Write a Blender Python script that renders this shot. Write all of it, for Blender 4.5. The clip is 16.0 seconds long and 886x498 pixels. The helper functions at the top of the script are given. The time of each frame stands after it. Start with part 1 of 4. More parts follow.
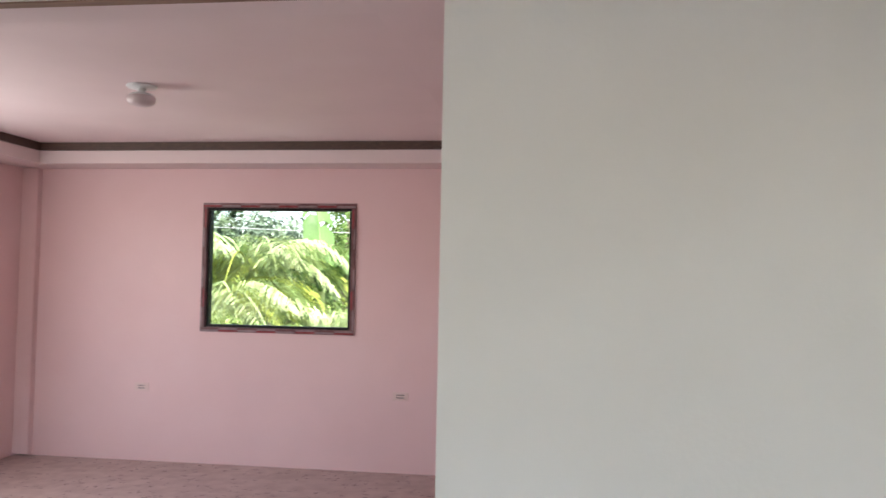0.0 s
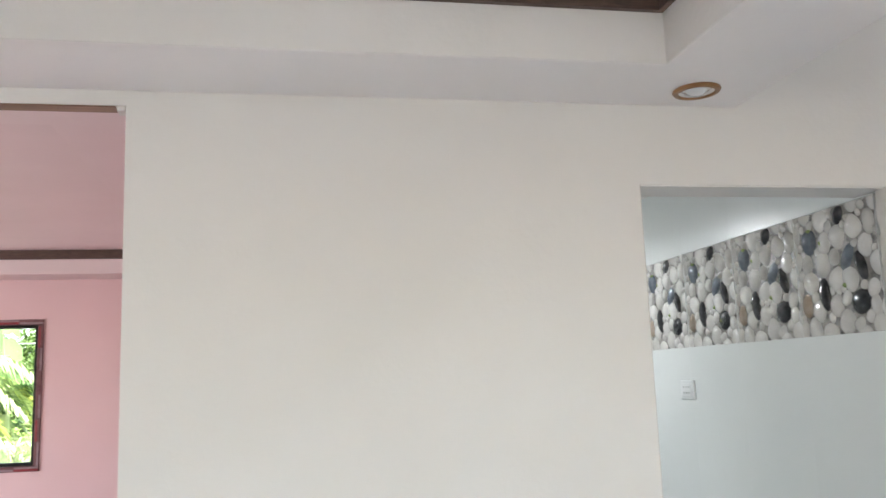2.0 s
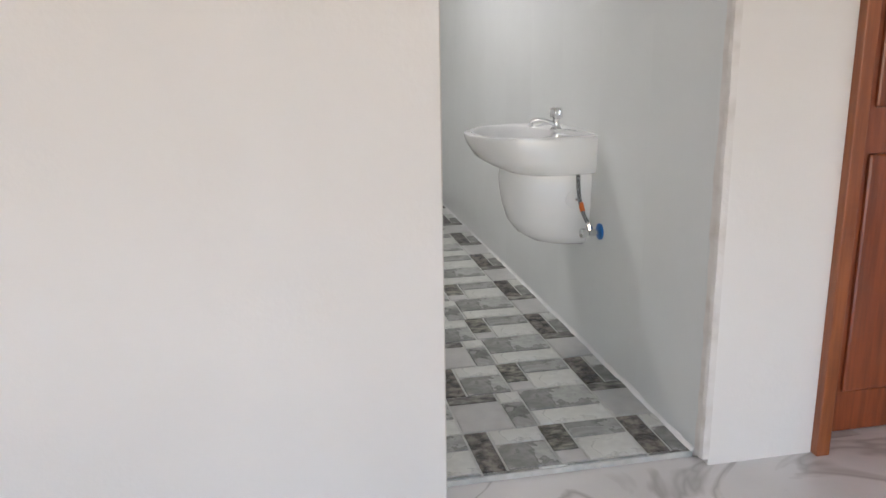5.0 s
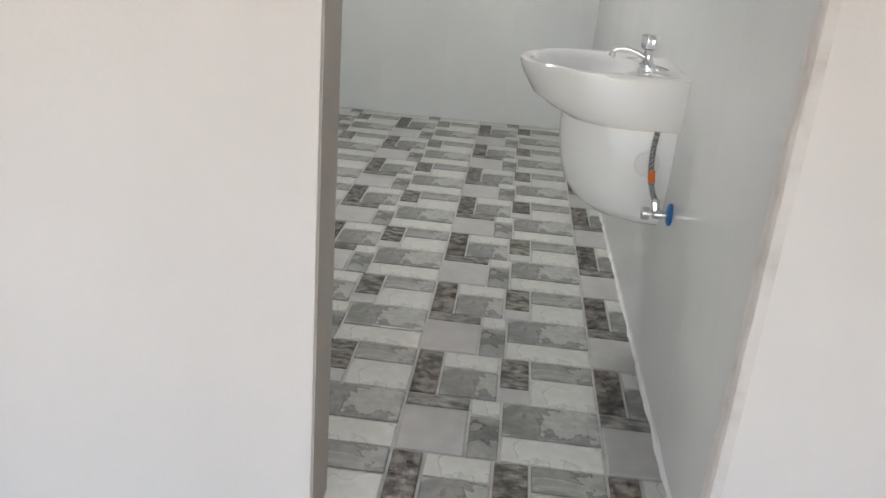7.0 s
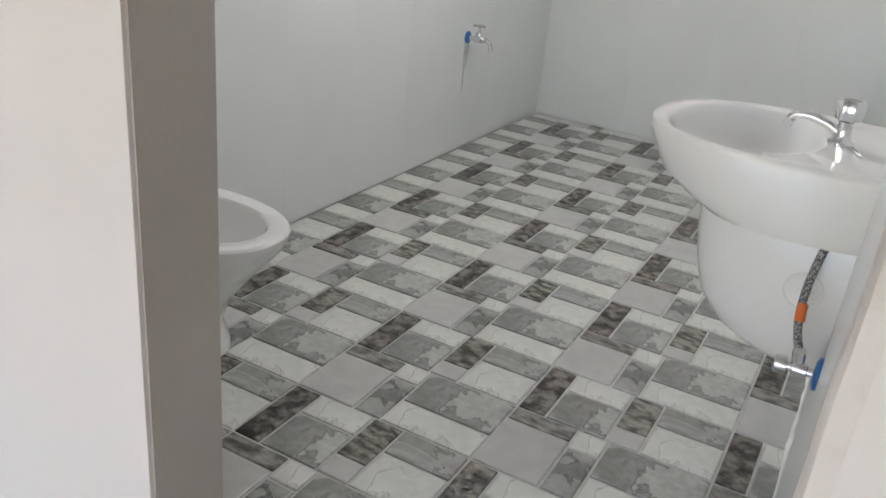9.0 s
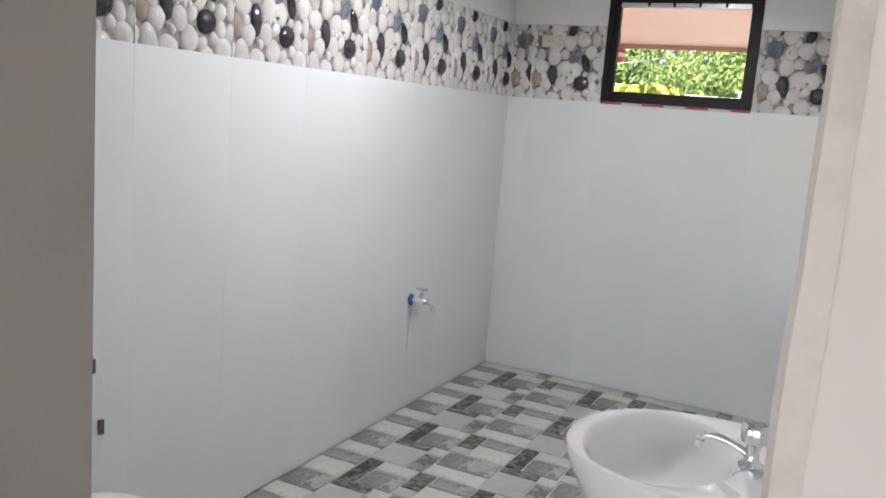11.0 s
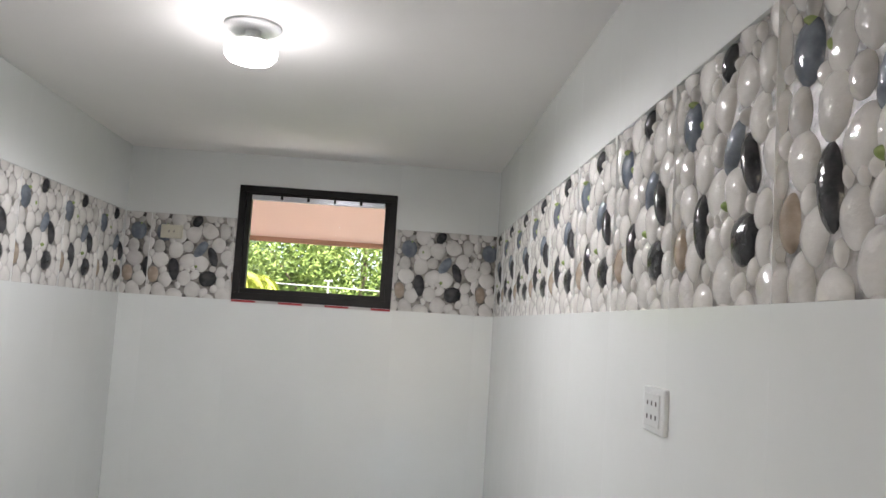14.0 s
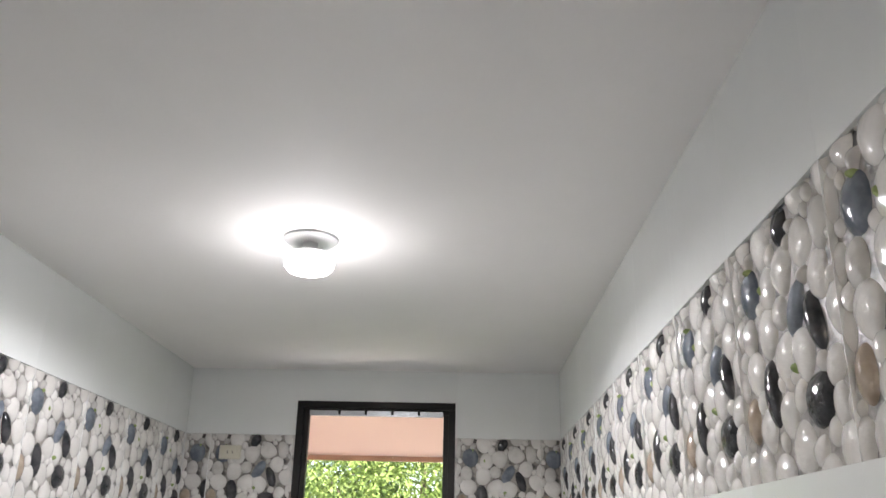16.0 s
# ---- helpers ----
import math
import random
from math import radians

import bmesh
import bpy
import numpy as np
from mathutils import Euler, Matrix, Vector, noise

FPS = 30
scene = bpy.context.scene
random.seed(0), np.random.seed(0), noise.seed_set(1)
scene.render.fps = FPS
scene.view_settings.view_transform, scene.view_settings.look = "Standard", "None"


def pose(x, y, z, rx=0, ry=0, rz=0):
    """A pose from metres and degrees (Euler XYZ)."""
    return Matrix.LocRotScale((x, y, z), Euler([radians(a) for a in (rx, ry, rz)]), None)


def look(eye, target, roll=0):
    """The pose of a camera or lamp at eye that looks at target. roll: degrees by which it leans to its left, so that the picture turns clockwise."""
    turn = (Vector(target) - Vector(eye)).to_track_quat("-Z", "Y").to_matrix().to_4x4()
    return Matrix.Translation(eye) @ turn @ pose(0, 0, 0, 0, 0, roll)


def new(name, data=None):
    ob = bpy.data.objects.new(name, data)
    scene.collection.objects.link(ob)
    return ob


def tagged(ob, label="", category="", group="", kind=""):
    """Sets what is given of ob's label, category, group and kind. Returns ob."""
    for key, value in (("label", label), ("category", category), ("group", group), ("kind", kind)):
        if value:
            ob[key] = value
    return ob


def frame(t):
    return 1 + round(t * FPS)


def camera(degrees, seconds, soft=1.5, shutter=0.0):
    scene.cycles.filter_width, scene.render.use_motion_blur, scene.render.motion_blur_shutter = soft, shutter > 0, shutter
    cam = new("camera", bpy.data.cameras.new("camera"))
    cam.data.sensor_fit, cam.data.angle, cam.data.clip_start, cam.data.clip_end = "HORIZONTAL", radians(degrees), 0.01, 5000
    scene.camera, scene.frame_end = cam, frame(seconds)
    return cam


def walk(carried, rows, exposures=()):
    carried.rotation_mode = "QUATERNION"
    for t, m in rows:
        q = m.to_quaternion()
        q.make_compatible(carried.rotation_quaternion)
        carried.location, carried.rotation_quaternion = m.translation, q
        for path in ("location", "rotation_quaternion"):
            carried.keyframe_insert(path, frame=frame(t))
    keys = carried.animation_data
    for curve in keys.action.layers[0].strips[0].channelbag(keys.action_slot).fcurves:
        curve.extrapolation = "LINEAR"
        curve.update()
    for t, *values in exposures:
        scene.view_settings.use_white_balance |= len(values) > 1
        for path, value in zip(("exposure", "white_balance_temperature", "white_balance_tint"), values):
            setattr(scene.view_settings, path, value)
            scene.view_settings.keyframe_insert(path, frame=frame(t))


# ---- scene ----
cam = camera(56.2, 16.0, soft=1.5, shutter=0.25)
PATH = [
    (0, (-1.127, -2.976, 1.373), (-1.403, -0.997, 1.454), 1.1),
    (0.5, (-1.122, -2.893, 1.445), (-1.193, -0.899, 1.576), 0.6),
    (1, (-1.096, -2.879, 1.443), (-0.992, -0.892, 1.649), 0.2),
    (1.5, (-1.08, -2.866, 1.463), (-0.832, -0.902, 1.749), -0.9),
    (2, (-1.066, -2.862, 1.479), (-0.686, -0.922, 1.782), -2.1),
    (2.5, (-1.034, -2.846, 1.454), (-0.579, -0.906, 1.623), -2.2),
    (3, (-1.011, -2.851, 1.391), (-0.555, -0.904, 1.399), -2.0),
    (3.5, (-0.968, -2.83, 1.341), (-0.541, -0.88, 1.225), -2.4),
    (4, (-0.87, -2.817, 1.25), (-0.433, -0.88, 1.011), -1.3),
    (4.5, (-0.696, -2.843, 1.272), (-0.264, -0.934, 0.858), -0.9),
    (4.7, (-0.63, -2.82, 1.255), (-0.206, -0.921, 0.79), -1.0),
    (6.8, (0.163, -2.224, 1.134), (0.069, -0.356, 0.426), 4.6),
    (7, (0.194, -2.129, 1.147), (0.064, -0.27, 0.42), 4.8),
    (7.5, (0.358, -1.929, 1.13), (0.016, -0.109, 0.375), 5.9),
    (8, (0.485, -1.74, 1.123), (-0.085, -0.008, 0.301), 6.7),
    (8.2, (0.508, -1.643, 1.109), (-0.129, 0.055, 0.266), 6.5),
    (10.3, (0.716, -1.346, 1.452), (-0.258, 0.296, 0.855), 6.2),
    (10.5, (0.687, -1.329, 1.458), (-0.255, 0.355, 0.933), 5.1),
    (11, (0.659, -1.346, 1.436), (-0.21, 0.427, 1.115), 4.5),
    (11.5, (0.628, -1.374, 1.491), (-0.15, 0.456, 1.278), 3.9),
    (12, (0.564, -1.368, 1.505), (-0.076, 0.524, 1.403), 3.9),
    (12.5, (0.493, -1.286, 1.509), (-0.022, 0.647, 1.537), 4.6),
    (13, (0.435, -1.173, 1.513), (0.056, 0.786, 1.65), 4.8),
    (13.5, (0.278, -1.048, 1.509), (0.172, 0.943, 1.671), 4.8),
    (14, (0.164, -0.99, 1.51), (0.264, 1.0, 1.691), 3.7),
    (14.5, (0.124, -0.991, 1.517), (0.267, 0.986, 1.784), 2.4),
    (15, (0.132, -0.976, 1.502), (0.198, 0.979, 1.92), 1.8),
    (15.5, (0.144, -0.978, 1.476), (0.147, 0.937, 2.052), 1.8),
    (16, (0.157, -0.987, 1.453), (0.108, 0.892, 2.135), 1.3),
]
EXPOSURES = [(0, 1.77, 6500, 8), (0.5, 1.75, 6450, 6), (1.5, 1.97, 6450, 5), (2.0, 2.33, 6350, 8), (2.5, 2.08, 6350, 11), (3.5, 2.1, 6450, 13), (4.0, 2.12, 6600, 16), (4.7, 2.17, 6800, 16), (7.0, 2.25, 6850, 14), (8.2, 2.25, 6850, 14), (10.3, 2.35, 6450, 14), (11.0, 2.3, 6550, 16), (11.5, 2.3, 6550, 17), (12.5, 2.15, 6700, 16), (13.5, 2.12, 6750, 15), (16, 2.25, 6700, 15)]
walk(cam, [(t, look(eye, target, roll)) for t, eye, target, roll in PATH], EXPOSURES)
LIVING, BEDROOM, BULB = 2.0, 13.1, 9.6  # lamp strengths

# ---- world, sun, large lights ----
world = bpy.data.worlds.new("world")
scene.world = world
world.use_nodes = True
wn = world.node_tree.nodes
sky = wn.new("ShaderNodeTexSky")
sky.sky_type = "NISHITA"
sky.sun_disc = False
sky.sun_elevation, sky.sun_rotation = radians(58), radians(200)
wn["Background"].inputs["Strength"].default_value = 0.15
world.node_tree.links.new(sky.outputs["Color"], wn["Background"].inputs["Color"])


def lamp(name, kind, energy, m, color=(1, 1, 1), **kw):
    data = bpy.data.lights.new(name, kind)
    data.energy, data.color = energy, color
    if "size" in kw:
        data.shape, data.size, data.size_y = "RECTANGLE", kw["size"][0], kw["size"][1]
    if "angle" in kw:
        data.angle = radians(kw["angle"])
    if "radius" in kw:
        data.shadow_soft_size = kw["radius"]
    ob = new(name, data)
    ob.matrix_world = m
    return ob


SUN_DIR = Vector((0.34, -0.42, 0.84))
lamp("sun", "SUN", 5.0, look(SUN_DIR * 40, (0, 0, 0)), (1.0, 0.95, 0.87), angle=0.6)
# area lamps standing in for daylight through unseen openings behind and beside the viewer
lamp("daylight_living", "AREA", LIVING, look((-0.9, -6.0, 1.05), (-0.9, 0, 1.3)), (1.0, 0.985, 0.965), size=(6.6, 1.9))
lamp("daylight_bedroom", "AREA", BEDROOM, look((-5.38, 0.9, 1.5), (0, 0.9, 1.3)), (1.0, 0.97, 0.96), size=(1.5, 1.3))


# the lit bulb on the bathroom's ceiling
bulb = lamp("bulb_light", "SPOT", BULB, pose(-0.28, 1.235, 2.150), (0.94, 0.966, 1.0), radius=0.05)
bulb.data.spot_size, bulb.data.spot_blend = radians(179), 0.27
lamp("bulb_glow", "POINT", BULB * 0.078, pose(-0.28, 1.235, 2.10), (0.94, 0.966, 1.0), radius=0.07)


# ---- materials ----
def mat(name, c1, c2=None, rough=0.5, metal=0.0, scale=6.0, detail=6.0, sharp=(0.35, 0.65), bump=0.0, bscale=80.0,
        coat=0.0, rand=0.0, c3=None, vein=0.0, vscale=5.0, island=0.0, stretch=(1, 1, 1), local=False, rvar=0.0, width=0.03):
    """Principled surface: c1 and c2 mixed by a broad noise, c3 along thin veins, fine relief, piece-to-piece variation."""
    m = bpy.data.materials.new(name)
    m.use_nodes = True
    nt = m.node_tree
    nd, ln = nt.nodes, nt.links
    p = nd["Principled BSDF"]
    p.inputs["Roughness"].default_value, p.inputs["Metallic"].default_value = rough, metal
    p.inputs["Coat Weight"].default_value = coat
    p.inputs["Coat Roughness"].default_value = 0.05
    geo = nd.new("ShaderNodeNewGeometry")
    src = geo.outputs["Position"]
    if local:
        tc = nd.new("ShaderNodeTexCoord")
        src = tc.outputs["Object"]
    mp = nd.new("ShaderNodeMapping")
    mp.inputs["Scale"].default_value = stretch
    ln.new(src, mp.inputs["Vector"])
    vec = mp.outputs["Vector"]
    info = nd.new("ShaderNodeObjectInfo")
    if rand or vein:
        off = nd.new("ShaderNodeVectorMath")
        off.operation = "MULTIPLY_ADD"
        comb = nd.new("ShaderNodeCombineXYZ")
        ln.new(info.outputs["Random"], comb.inputs[0])
        ln.new(info.outputs["Random"], comb.inputs[2])
        off.inputs[1].default_value = (37, 37, 37)
        ln.new(comb.outputs[0], off.inputs[0])
        ln.new(vec, off.inputs[2])
        vec = off.outputs[0]
    noi = nd.new("ShaderNodeTexNoise")
    noi.inputs["Scale"].default_value, noi.inputs["Detail"].default_value = scale, detail
    ln.new(vec, noi.inputs["Vector"])
    ramp = nd.new("ShaderNodeValToRGB")
    ramp.color_ramp.elements[0].position, ramp.color_ramp.elements[1].position = sharp
    ramp.color_ramp.elements[0].color = (*c1, 1)
    ramp.color_ramp.elements[1].color = (*(c2 or [min(1, a * 1.12) for a in c1]), 1)
    ln.new(noi.outputs["Fac"], ramp.inputs["Fac"])
    col = ramp.outputs["Color"]

    def mixed(fac, a, b, kind="MIX"):
        mx = nd.new("ShaderNodeMix")
        mx.data_type, mx.blend_type = "RGBA", kind
        for sock, v in ((mx.inputs["Factor"], fac), (mx.inputs["A"], a), (mx.inputs["B"], b)):
            if isinstance(v, bpy.types.NodeSocket):
                ln.new(v, sock)
            else:
                sock.default_value = v
        return mx.outputs["Result"]

    if vein:
        wav = nd.new("ShaderNodeTexNoise")
        wav.inputs["Scale"].default_value, wav.inputs["Detail"].default_value, wav.inputs["Distortion"].default_value = vscale, 4, 1.2
        ln.new(vec, wav.inputs["Vector"])
        r2 = nd.new("ShaderNodeValToRGB")
        e = r2.color_ramp.elements
        e[0].position, e[0].color, e[1].position, e[1].color = 0.5 - width, (0, 0, 0, 1), 0.5 + width, (0, 0, 0, 1)
        k = e.new(0.5)
        k.color = (vein, vein, vein, 1)
        ln.new(wav.outputs["Fac"], r2.inputs["Fac"])
        col = mixed(r2.outputs["Color"], col, (*(c3 or (0.1, 0.1, 0.1)), 1))
    if rand or island:
        hs = nd.new("ShaderNodeHueSaturation")
        mr = nd.new("ShaderNodeMapRange")
        amt = rand or island
        mr.inputs["To Min"].default_value, mr.inputs["To Max"].default_value = 1 - amt, 1 + amt
        ln.new(info.outputs["Random"] if rand else geo.outputs["Random Per Island"], mr.inputs["Value"])
        ln.new(mr.outputs["Result"], hs.inputs["Value"])
        ln.new(col, hs.inputs["Color"])
        col = hs.outputs["Color"]
    ln.new(col, p.inputs["Base Color"])
    if rvar:
        n3 = nd.new("ShaderNodeTexNoise")
        n3.inputs["Scale"].default_value = 2.3
        mr = nd.new("ShaderNodeMapRange")
        mr.inputs["To Min"].default_value, mr.inputs["To Max"].default_value = rough - rvar, rough + rvar
        ln.new(n3.outputs["Fac"], mr.inputs["Value"])
        ln.new(geo.outputs["Position"], n3.inputs["Vector"])
        ln.new(mr.outputs["Result"], p.inputs["Roughness"])
    if bump:
        n2 = nd.new("ShaderNodeTexNoise")
        n2.inputs["Scale"].default_value, n2.inputs["Detail"].default_value = bscale, 3
        ln.new(vec, n2.inputs["Vector"])
        b = nd.new("ShaderNodeBump")
        b.inputs["Strength"].default_value, b.inputs["Distance"].default_value = bump, 0.01
        ln.new(n2.outputs["Fac"], b.inputs["Height"])
        ln.new(b.outputs["Normal"], p.inputs["Normal"])
        if coat:
            ln.new(b.outputs["Normal"], p.inputs["Coat Normal"])
    return m


M_WALL = mat("cream_wall_paint", (0.71, 0.68, 0.65), (0.75, 0.725, 0.70), 0.55, scale=1.3, bump=0.08, bscale=55, rvar=0.08)
M_RAW = mat("rough_plaster", (0.70, 0.67, 0.64), (0.57, 0.53, 0.49), 0.9, scale=14, bump=0.4, bscale=40, sharp=(0.45, 0.75))
M_REVEAL = mat("grey_beige_reveal", (0.45, 0.41, 0.37), (0.50, 0.46, 0.415), 0.6, scale=3, bump=0.1)
M_SOFFIT = mat("soffit_paint", (0.79, 0.75, 0.73), (0.83, 0.79, 0.77), 0.7, scale=1.2, bump=0.05)
M_BCEIL = mat("bathroom_ceiling_paint", (0.85, 0.83, 0.81), (0.89, 0.87, 0.85), 0.7, scale=1.5, bump=0.05)
M_PINK = mat("pink_wall_paint", (0.68, 0.475, 0.485), (0.73, 0.53, 0.54), 0.6, scale=0.9, bump=0.08, bscale=45)
M_PCEIL = mat("bedroom_ceiling_paint", (0.68, 0.56, 0.56), (0.74, 0.62, 0.62), 0.7, scale=1.0, bump=0.05)
M_TRIM = mat("dark_brown_trim", (0.06, 0.035, 0.028), (0.10, 0.06, 0.045), 0.5, scale=20, stretch=(1, 6, 6))
M_TILEW = mat("glossy_white_tile", (0.735, 0.755, 0.745), (0.765, 0.785, 0.775), 0.24, scale=2, bump=0.05, bscale=14, rand=0.002, coat=0.06, rvar=0.02)
M_GROUTW = mat("white_grout", (0.66, 0.67, 0.66), None, 0.8, scale=30)
M_GROUTF = mat("floor_grout", (0.42, 0.42, 0.40), (0.54, 0.54, 0.51), 0.8, scale=25, bump=0.2)
def slate(name, steps, scale, bump, shift, fine=0.25, distort=0.6):
    """A cleft stone print: broad layers with a dark torn edge between them and fine mottling, alike in every repeat."""
    m = bpy.data.materials.new(name)
    m.use_nodes = True
    nd, ln = m.node_tree.nodes, m.node_tree.links
    p = nd["Principled BSDF"]
    p.inputs["Roughness"].default_value = 0.27
    tc = nd.new("ShaderNodeTexCoord")
    mp = nd.new("ShaderNodeMapping")
    mp.inputs["Location"].default_value = shift
    ln.new(tc.outputs["Object"], mp.inputs["Vector"])
    broad = nd.new("ShaderNodeTexNoise")
    broad.inputs["Scale"].default_value, broad.inputs["Detail"].default_value, broad.inputs["Distortion"].default_value = scale, 5, distort
    broad.inputs["Roughness"].default_value = 0.55
    ln.new(mp.outputs["Vector"], broad.inputs["Vector"])
    ramp = nd.new("ShaderNodeValToRGB")
    e = ramp.color_ramp.elements
    while len(e) < len(steps):
        e.new(0.5)
    for el, (at, c) in zip(e, steps):
        el.position = at
    for el, (at, c) in zip(e, steps):
        el.color = (c * 0.98, c, c * 0.93, 1)
    ln.new(broad.outputs["Fac"], ramp.inputs["Fac"])
    grain = nd.new("ShaderNodeTexNoise")
    grain.inputs["Scale"].default_value, grain.inputs["Detail"].default_value = 38, 6
    ln.new(mp.outputs["Vector"], grain.inputs["Vector"])
    mr = nd.new("ShaderNodeMapRange")
    mr.inputs["From Min"].default_value, mr.inputs["From Max"].default_value = 0.3, 0.7
    mr.inputs["To Min"].default_value, mr.inputs["To Max"].default_value = 1 - fine, 1 + fine
    ln.new(grain.outputs["Fac"], mr.inputs["Value"])
    hs = nd.new("ShaderNodeHueSaturation")
    ln.new(ramp.outputs["Color"], hs.inputs["Color"])
    ln.new(mr.outputs["Result"], hs.inputs["Value"])
    ln.new(hs.outputs["Color"], p.inputs["Base Color"])
    b = nd.new("ShaderNodeBump")
    b.inputs["Strength"].default_value, b.inputs["Distance"].default_value = bump, 0.012
    ln.new(ramp.outputs["Color"], b.inputs["Height"])
    ln.new(b.outputs["Normal"], p.inputs["Normal"])
    return m


M_T_WHITE = slate("white_stone_tile", ((0.30, 0.55), (0.52, 0.63), (0.529, 0.45), (0.538, 0.67), (0.70, 0.60)), 4.6, 0.5, (1.3, 0.2, 0.4), 0.06)
M_T_LIGHT = mat("pale_grey_tile", (0.43, 0.43, 0.415), (0.49, 0.49, 0.47), 0.3, scale=20, bump=0.1, bscale=90, rand=0.05)
M_T_GREY = slate("grey_marble_tile", ((0.36, 0.18), (0.45, 0.25), (0.484, 0.30), (0.495, 0.17), (0.507, 0.42), (0.58, 0.45), (0.66, 0.34)), 6.4, 0.45, (0.35, 1.62, 0.0), 0.16)
M_T_BUFF = slate("banded_grey_tile", ((0.34, 0.232), (0.43, 0.327), (0.50, 0.396), (0.510, 0.146), (0.522, 0.292), (0.60, 0.249), (0.70, 0.344)), 5.6, 0.3, (3.1, 0.7, 0.0), 0.12, 0.9)
M_T_GREEN = slate("grey_green_tile", ((0.30, 0.126), (0.46, 0.198), (0.475, 0.081), (0.49, 0.297), (0.7, 0.36)), 8.0, 0.4, (5.2, 1.1, 0.0), 0.2)
M_T_DARK = mat("dark_rock_tile", (0.035, 0.031, 0.026), (0.23, 0.21, 0.18), 0.26, scale=30, detail=5, sharp=(0.42, 0.63), bump=1.0, bscale=34, rand=0.12)
M_T_ROCK = mat("grey_rock_tile", (0.09, 0.086, 0.076), (0.31, 0.30, 0.27), 0.26, scale=22, detail=6, sharp=(0.38, 0.64), bump=0.9, bscale=30, stretch=(1, 1.8, 1), rand=0.10)
M_T_MOSS = mat("dark_green_rock_tile", (0.05, 0.05, 0.038), (0.30, 0.29, 0.245), 0.26, scale=26, detail=5, sharp=(0.40, 0.62), bump=1.0, bscale=30, stretch=(1, 2.0, 1), rand=0.12)
M_MARBLE = mat("polished_marble", (0.66, 0.65, 0.63), (0.76, 0.75, 0.73), 0.12, scale=2.5, c3=(0.30, 0.28, 0.26), vein=0.6, vscale=1.8, coat=0.3)
M_VINYL = mat("flecked_vinyl", (0.36, 0.27, 0.25), (0.46, 0.36, 0.335), 0.4, scale=9)
M_FLECK = mat("dark_fleck", (0.05, 0.035, 0.035), (0.16, 0.10, 0.10), 0.5, scale=60)
M_CERAMIC = mat("white_vitreous_china", (0.83, 0.83, 0.82), (0.86, 0.86, 0.85), 0.08, scale=2, coat=0.6)
M_PLASTIC = mat("white_plastic", (0.68, 0.69, 0.69), (0.72, 0.73, 0.73), 0.3, scale=8)
M_FROST = mat("frosted_bulb_plastic", (0.50, 0.42, 0.42), (0.55, 0.47, 0.47), 0.35, scale=8)
M_CREAMP = mat("cream_plastic", (0.55, 0.52, 0.42), (0.62, 0.59, 0.49), 0.35, scale=8)
M_PINKP = mat("pinkish_plastic", (0.66, 0.50, 0.48), (0.70, 0.54, 0.52), 0.35, scale=8)
M_CHROME = mat("chrome", (0.72, 0.73, 0.74), (0.78, 0.79, 0.80), 0.12, metal=1.0, scale=10)
M_BLUE = mat("blue_plastic", (0.01, 0.10, 0.32), (0.015, 0.14, 0.40), 0.35, scale=8)
M_ORANGE = mat("orange_tag", (0.75, 0.16, 0.03), (0.80, 0.2, 0.05), 0.5, scale=8)
M_HOSE = mat("braided_steel_hose", (0.10, 0.10, 0.10), (0.42, 0.42, 0.42), 0.35, metal=0.7, scale=260, detail=1, sharp=(0.45, 0.55), bump=0.5, bscale=260)
M_RUBBER = mat("grey_rubber", (0.09, 0.085, 0.085), (0.13, 0.12, 0.12), 0.7, scale=20)
M_ALU = mat("black_aluminium", (0.006, 0.005, 0.005), (0.012, 0.010, 0.009), 0.45, scale=14)
M_ALU.node_tree.nodes["Principled BSDF"].inputs["Specular IOR Level"].default_value = 0.25
M_TRACK = mat("silver_track", (0.52, 0.54, 0.57), (0.6, 0.62, 0.65), 0.16, metal=0.9, scale=12)
M_RED = mat("red_tape", (0.33, 0.015, 0.025), (0.42, 0.03, 0.04), 0.4, scale=14)
M_DRED = mat("dark_red_tape", (0.19, 0.012, 0.02), (0.26, 0.025, 0.035), 0.45, scale=14)
M_TAPE = mat("white_tape", (0.52, 0.50, 0.50), (0.60, 0.58, 0.58), 0.45, scale=14)
M_MAUVE = mat("faded_mauve_tape", (0.20, 0.13, 0.145), (0.28, 0.20, 0.215), 0.5, scale=14)
M_MAROON = mat("maroon_tape", (0.10, 0.035, 0.04), (0.17, 0.07, 0.075), 0.5, scale=14)
M_GOLD = mat("brushed_brass", (0.24, 0.125, 0.05), (0.36, 0.20, 0.09), 0.35, metal=0.6, scale=20)
M_WOOD = mat("varnished_red_wood", (0.17, 0.035, 0.011), (0.29, 0.065, 0.02), 0.3, scale=5, stretch=(9, 9, 0.7), detail=8, coat=0.4, bump=0.1, bscale=30)
M_WOODF = mat("orange_wood_frame", (0.22, 0.055, 0.016), (0.32, 0.09, 0.026), 0.35, scale=6, stretch=(9, 9, 0.7), detail=8, coat=0.3)
M_HEADSTRIP = mat("streaked_brown", (0.20, 0.115, 0.075), (0.28, 0.17, 0.12), 0.6, scale=6, stretch=(0.7, 9, 9), detail=8)
M_PEACH = mat("peach_eave_paint", (0.80, 0.50, 0.39), (0.84, 0.55, 0.43), 0.6, scale=1.5, bump=0.05)
M_PEACHD = mat("brown_peach_edge", (0.45, 0.22, 0.14), (0.5, 0.26, 0.17), 0.6, scale=6)
M_PB_WHITE = mat("white_pebble", (0.58, 0.56, 0.535), (0.74, 0.72, 0.695), 0.045, scale=9, island=0.07, coat=0.10, bump=0.17, bscale=72, local=True)
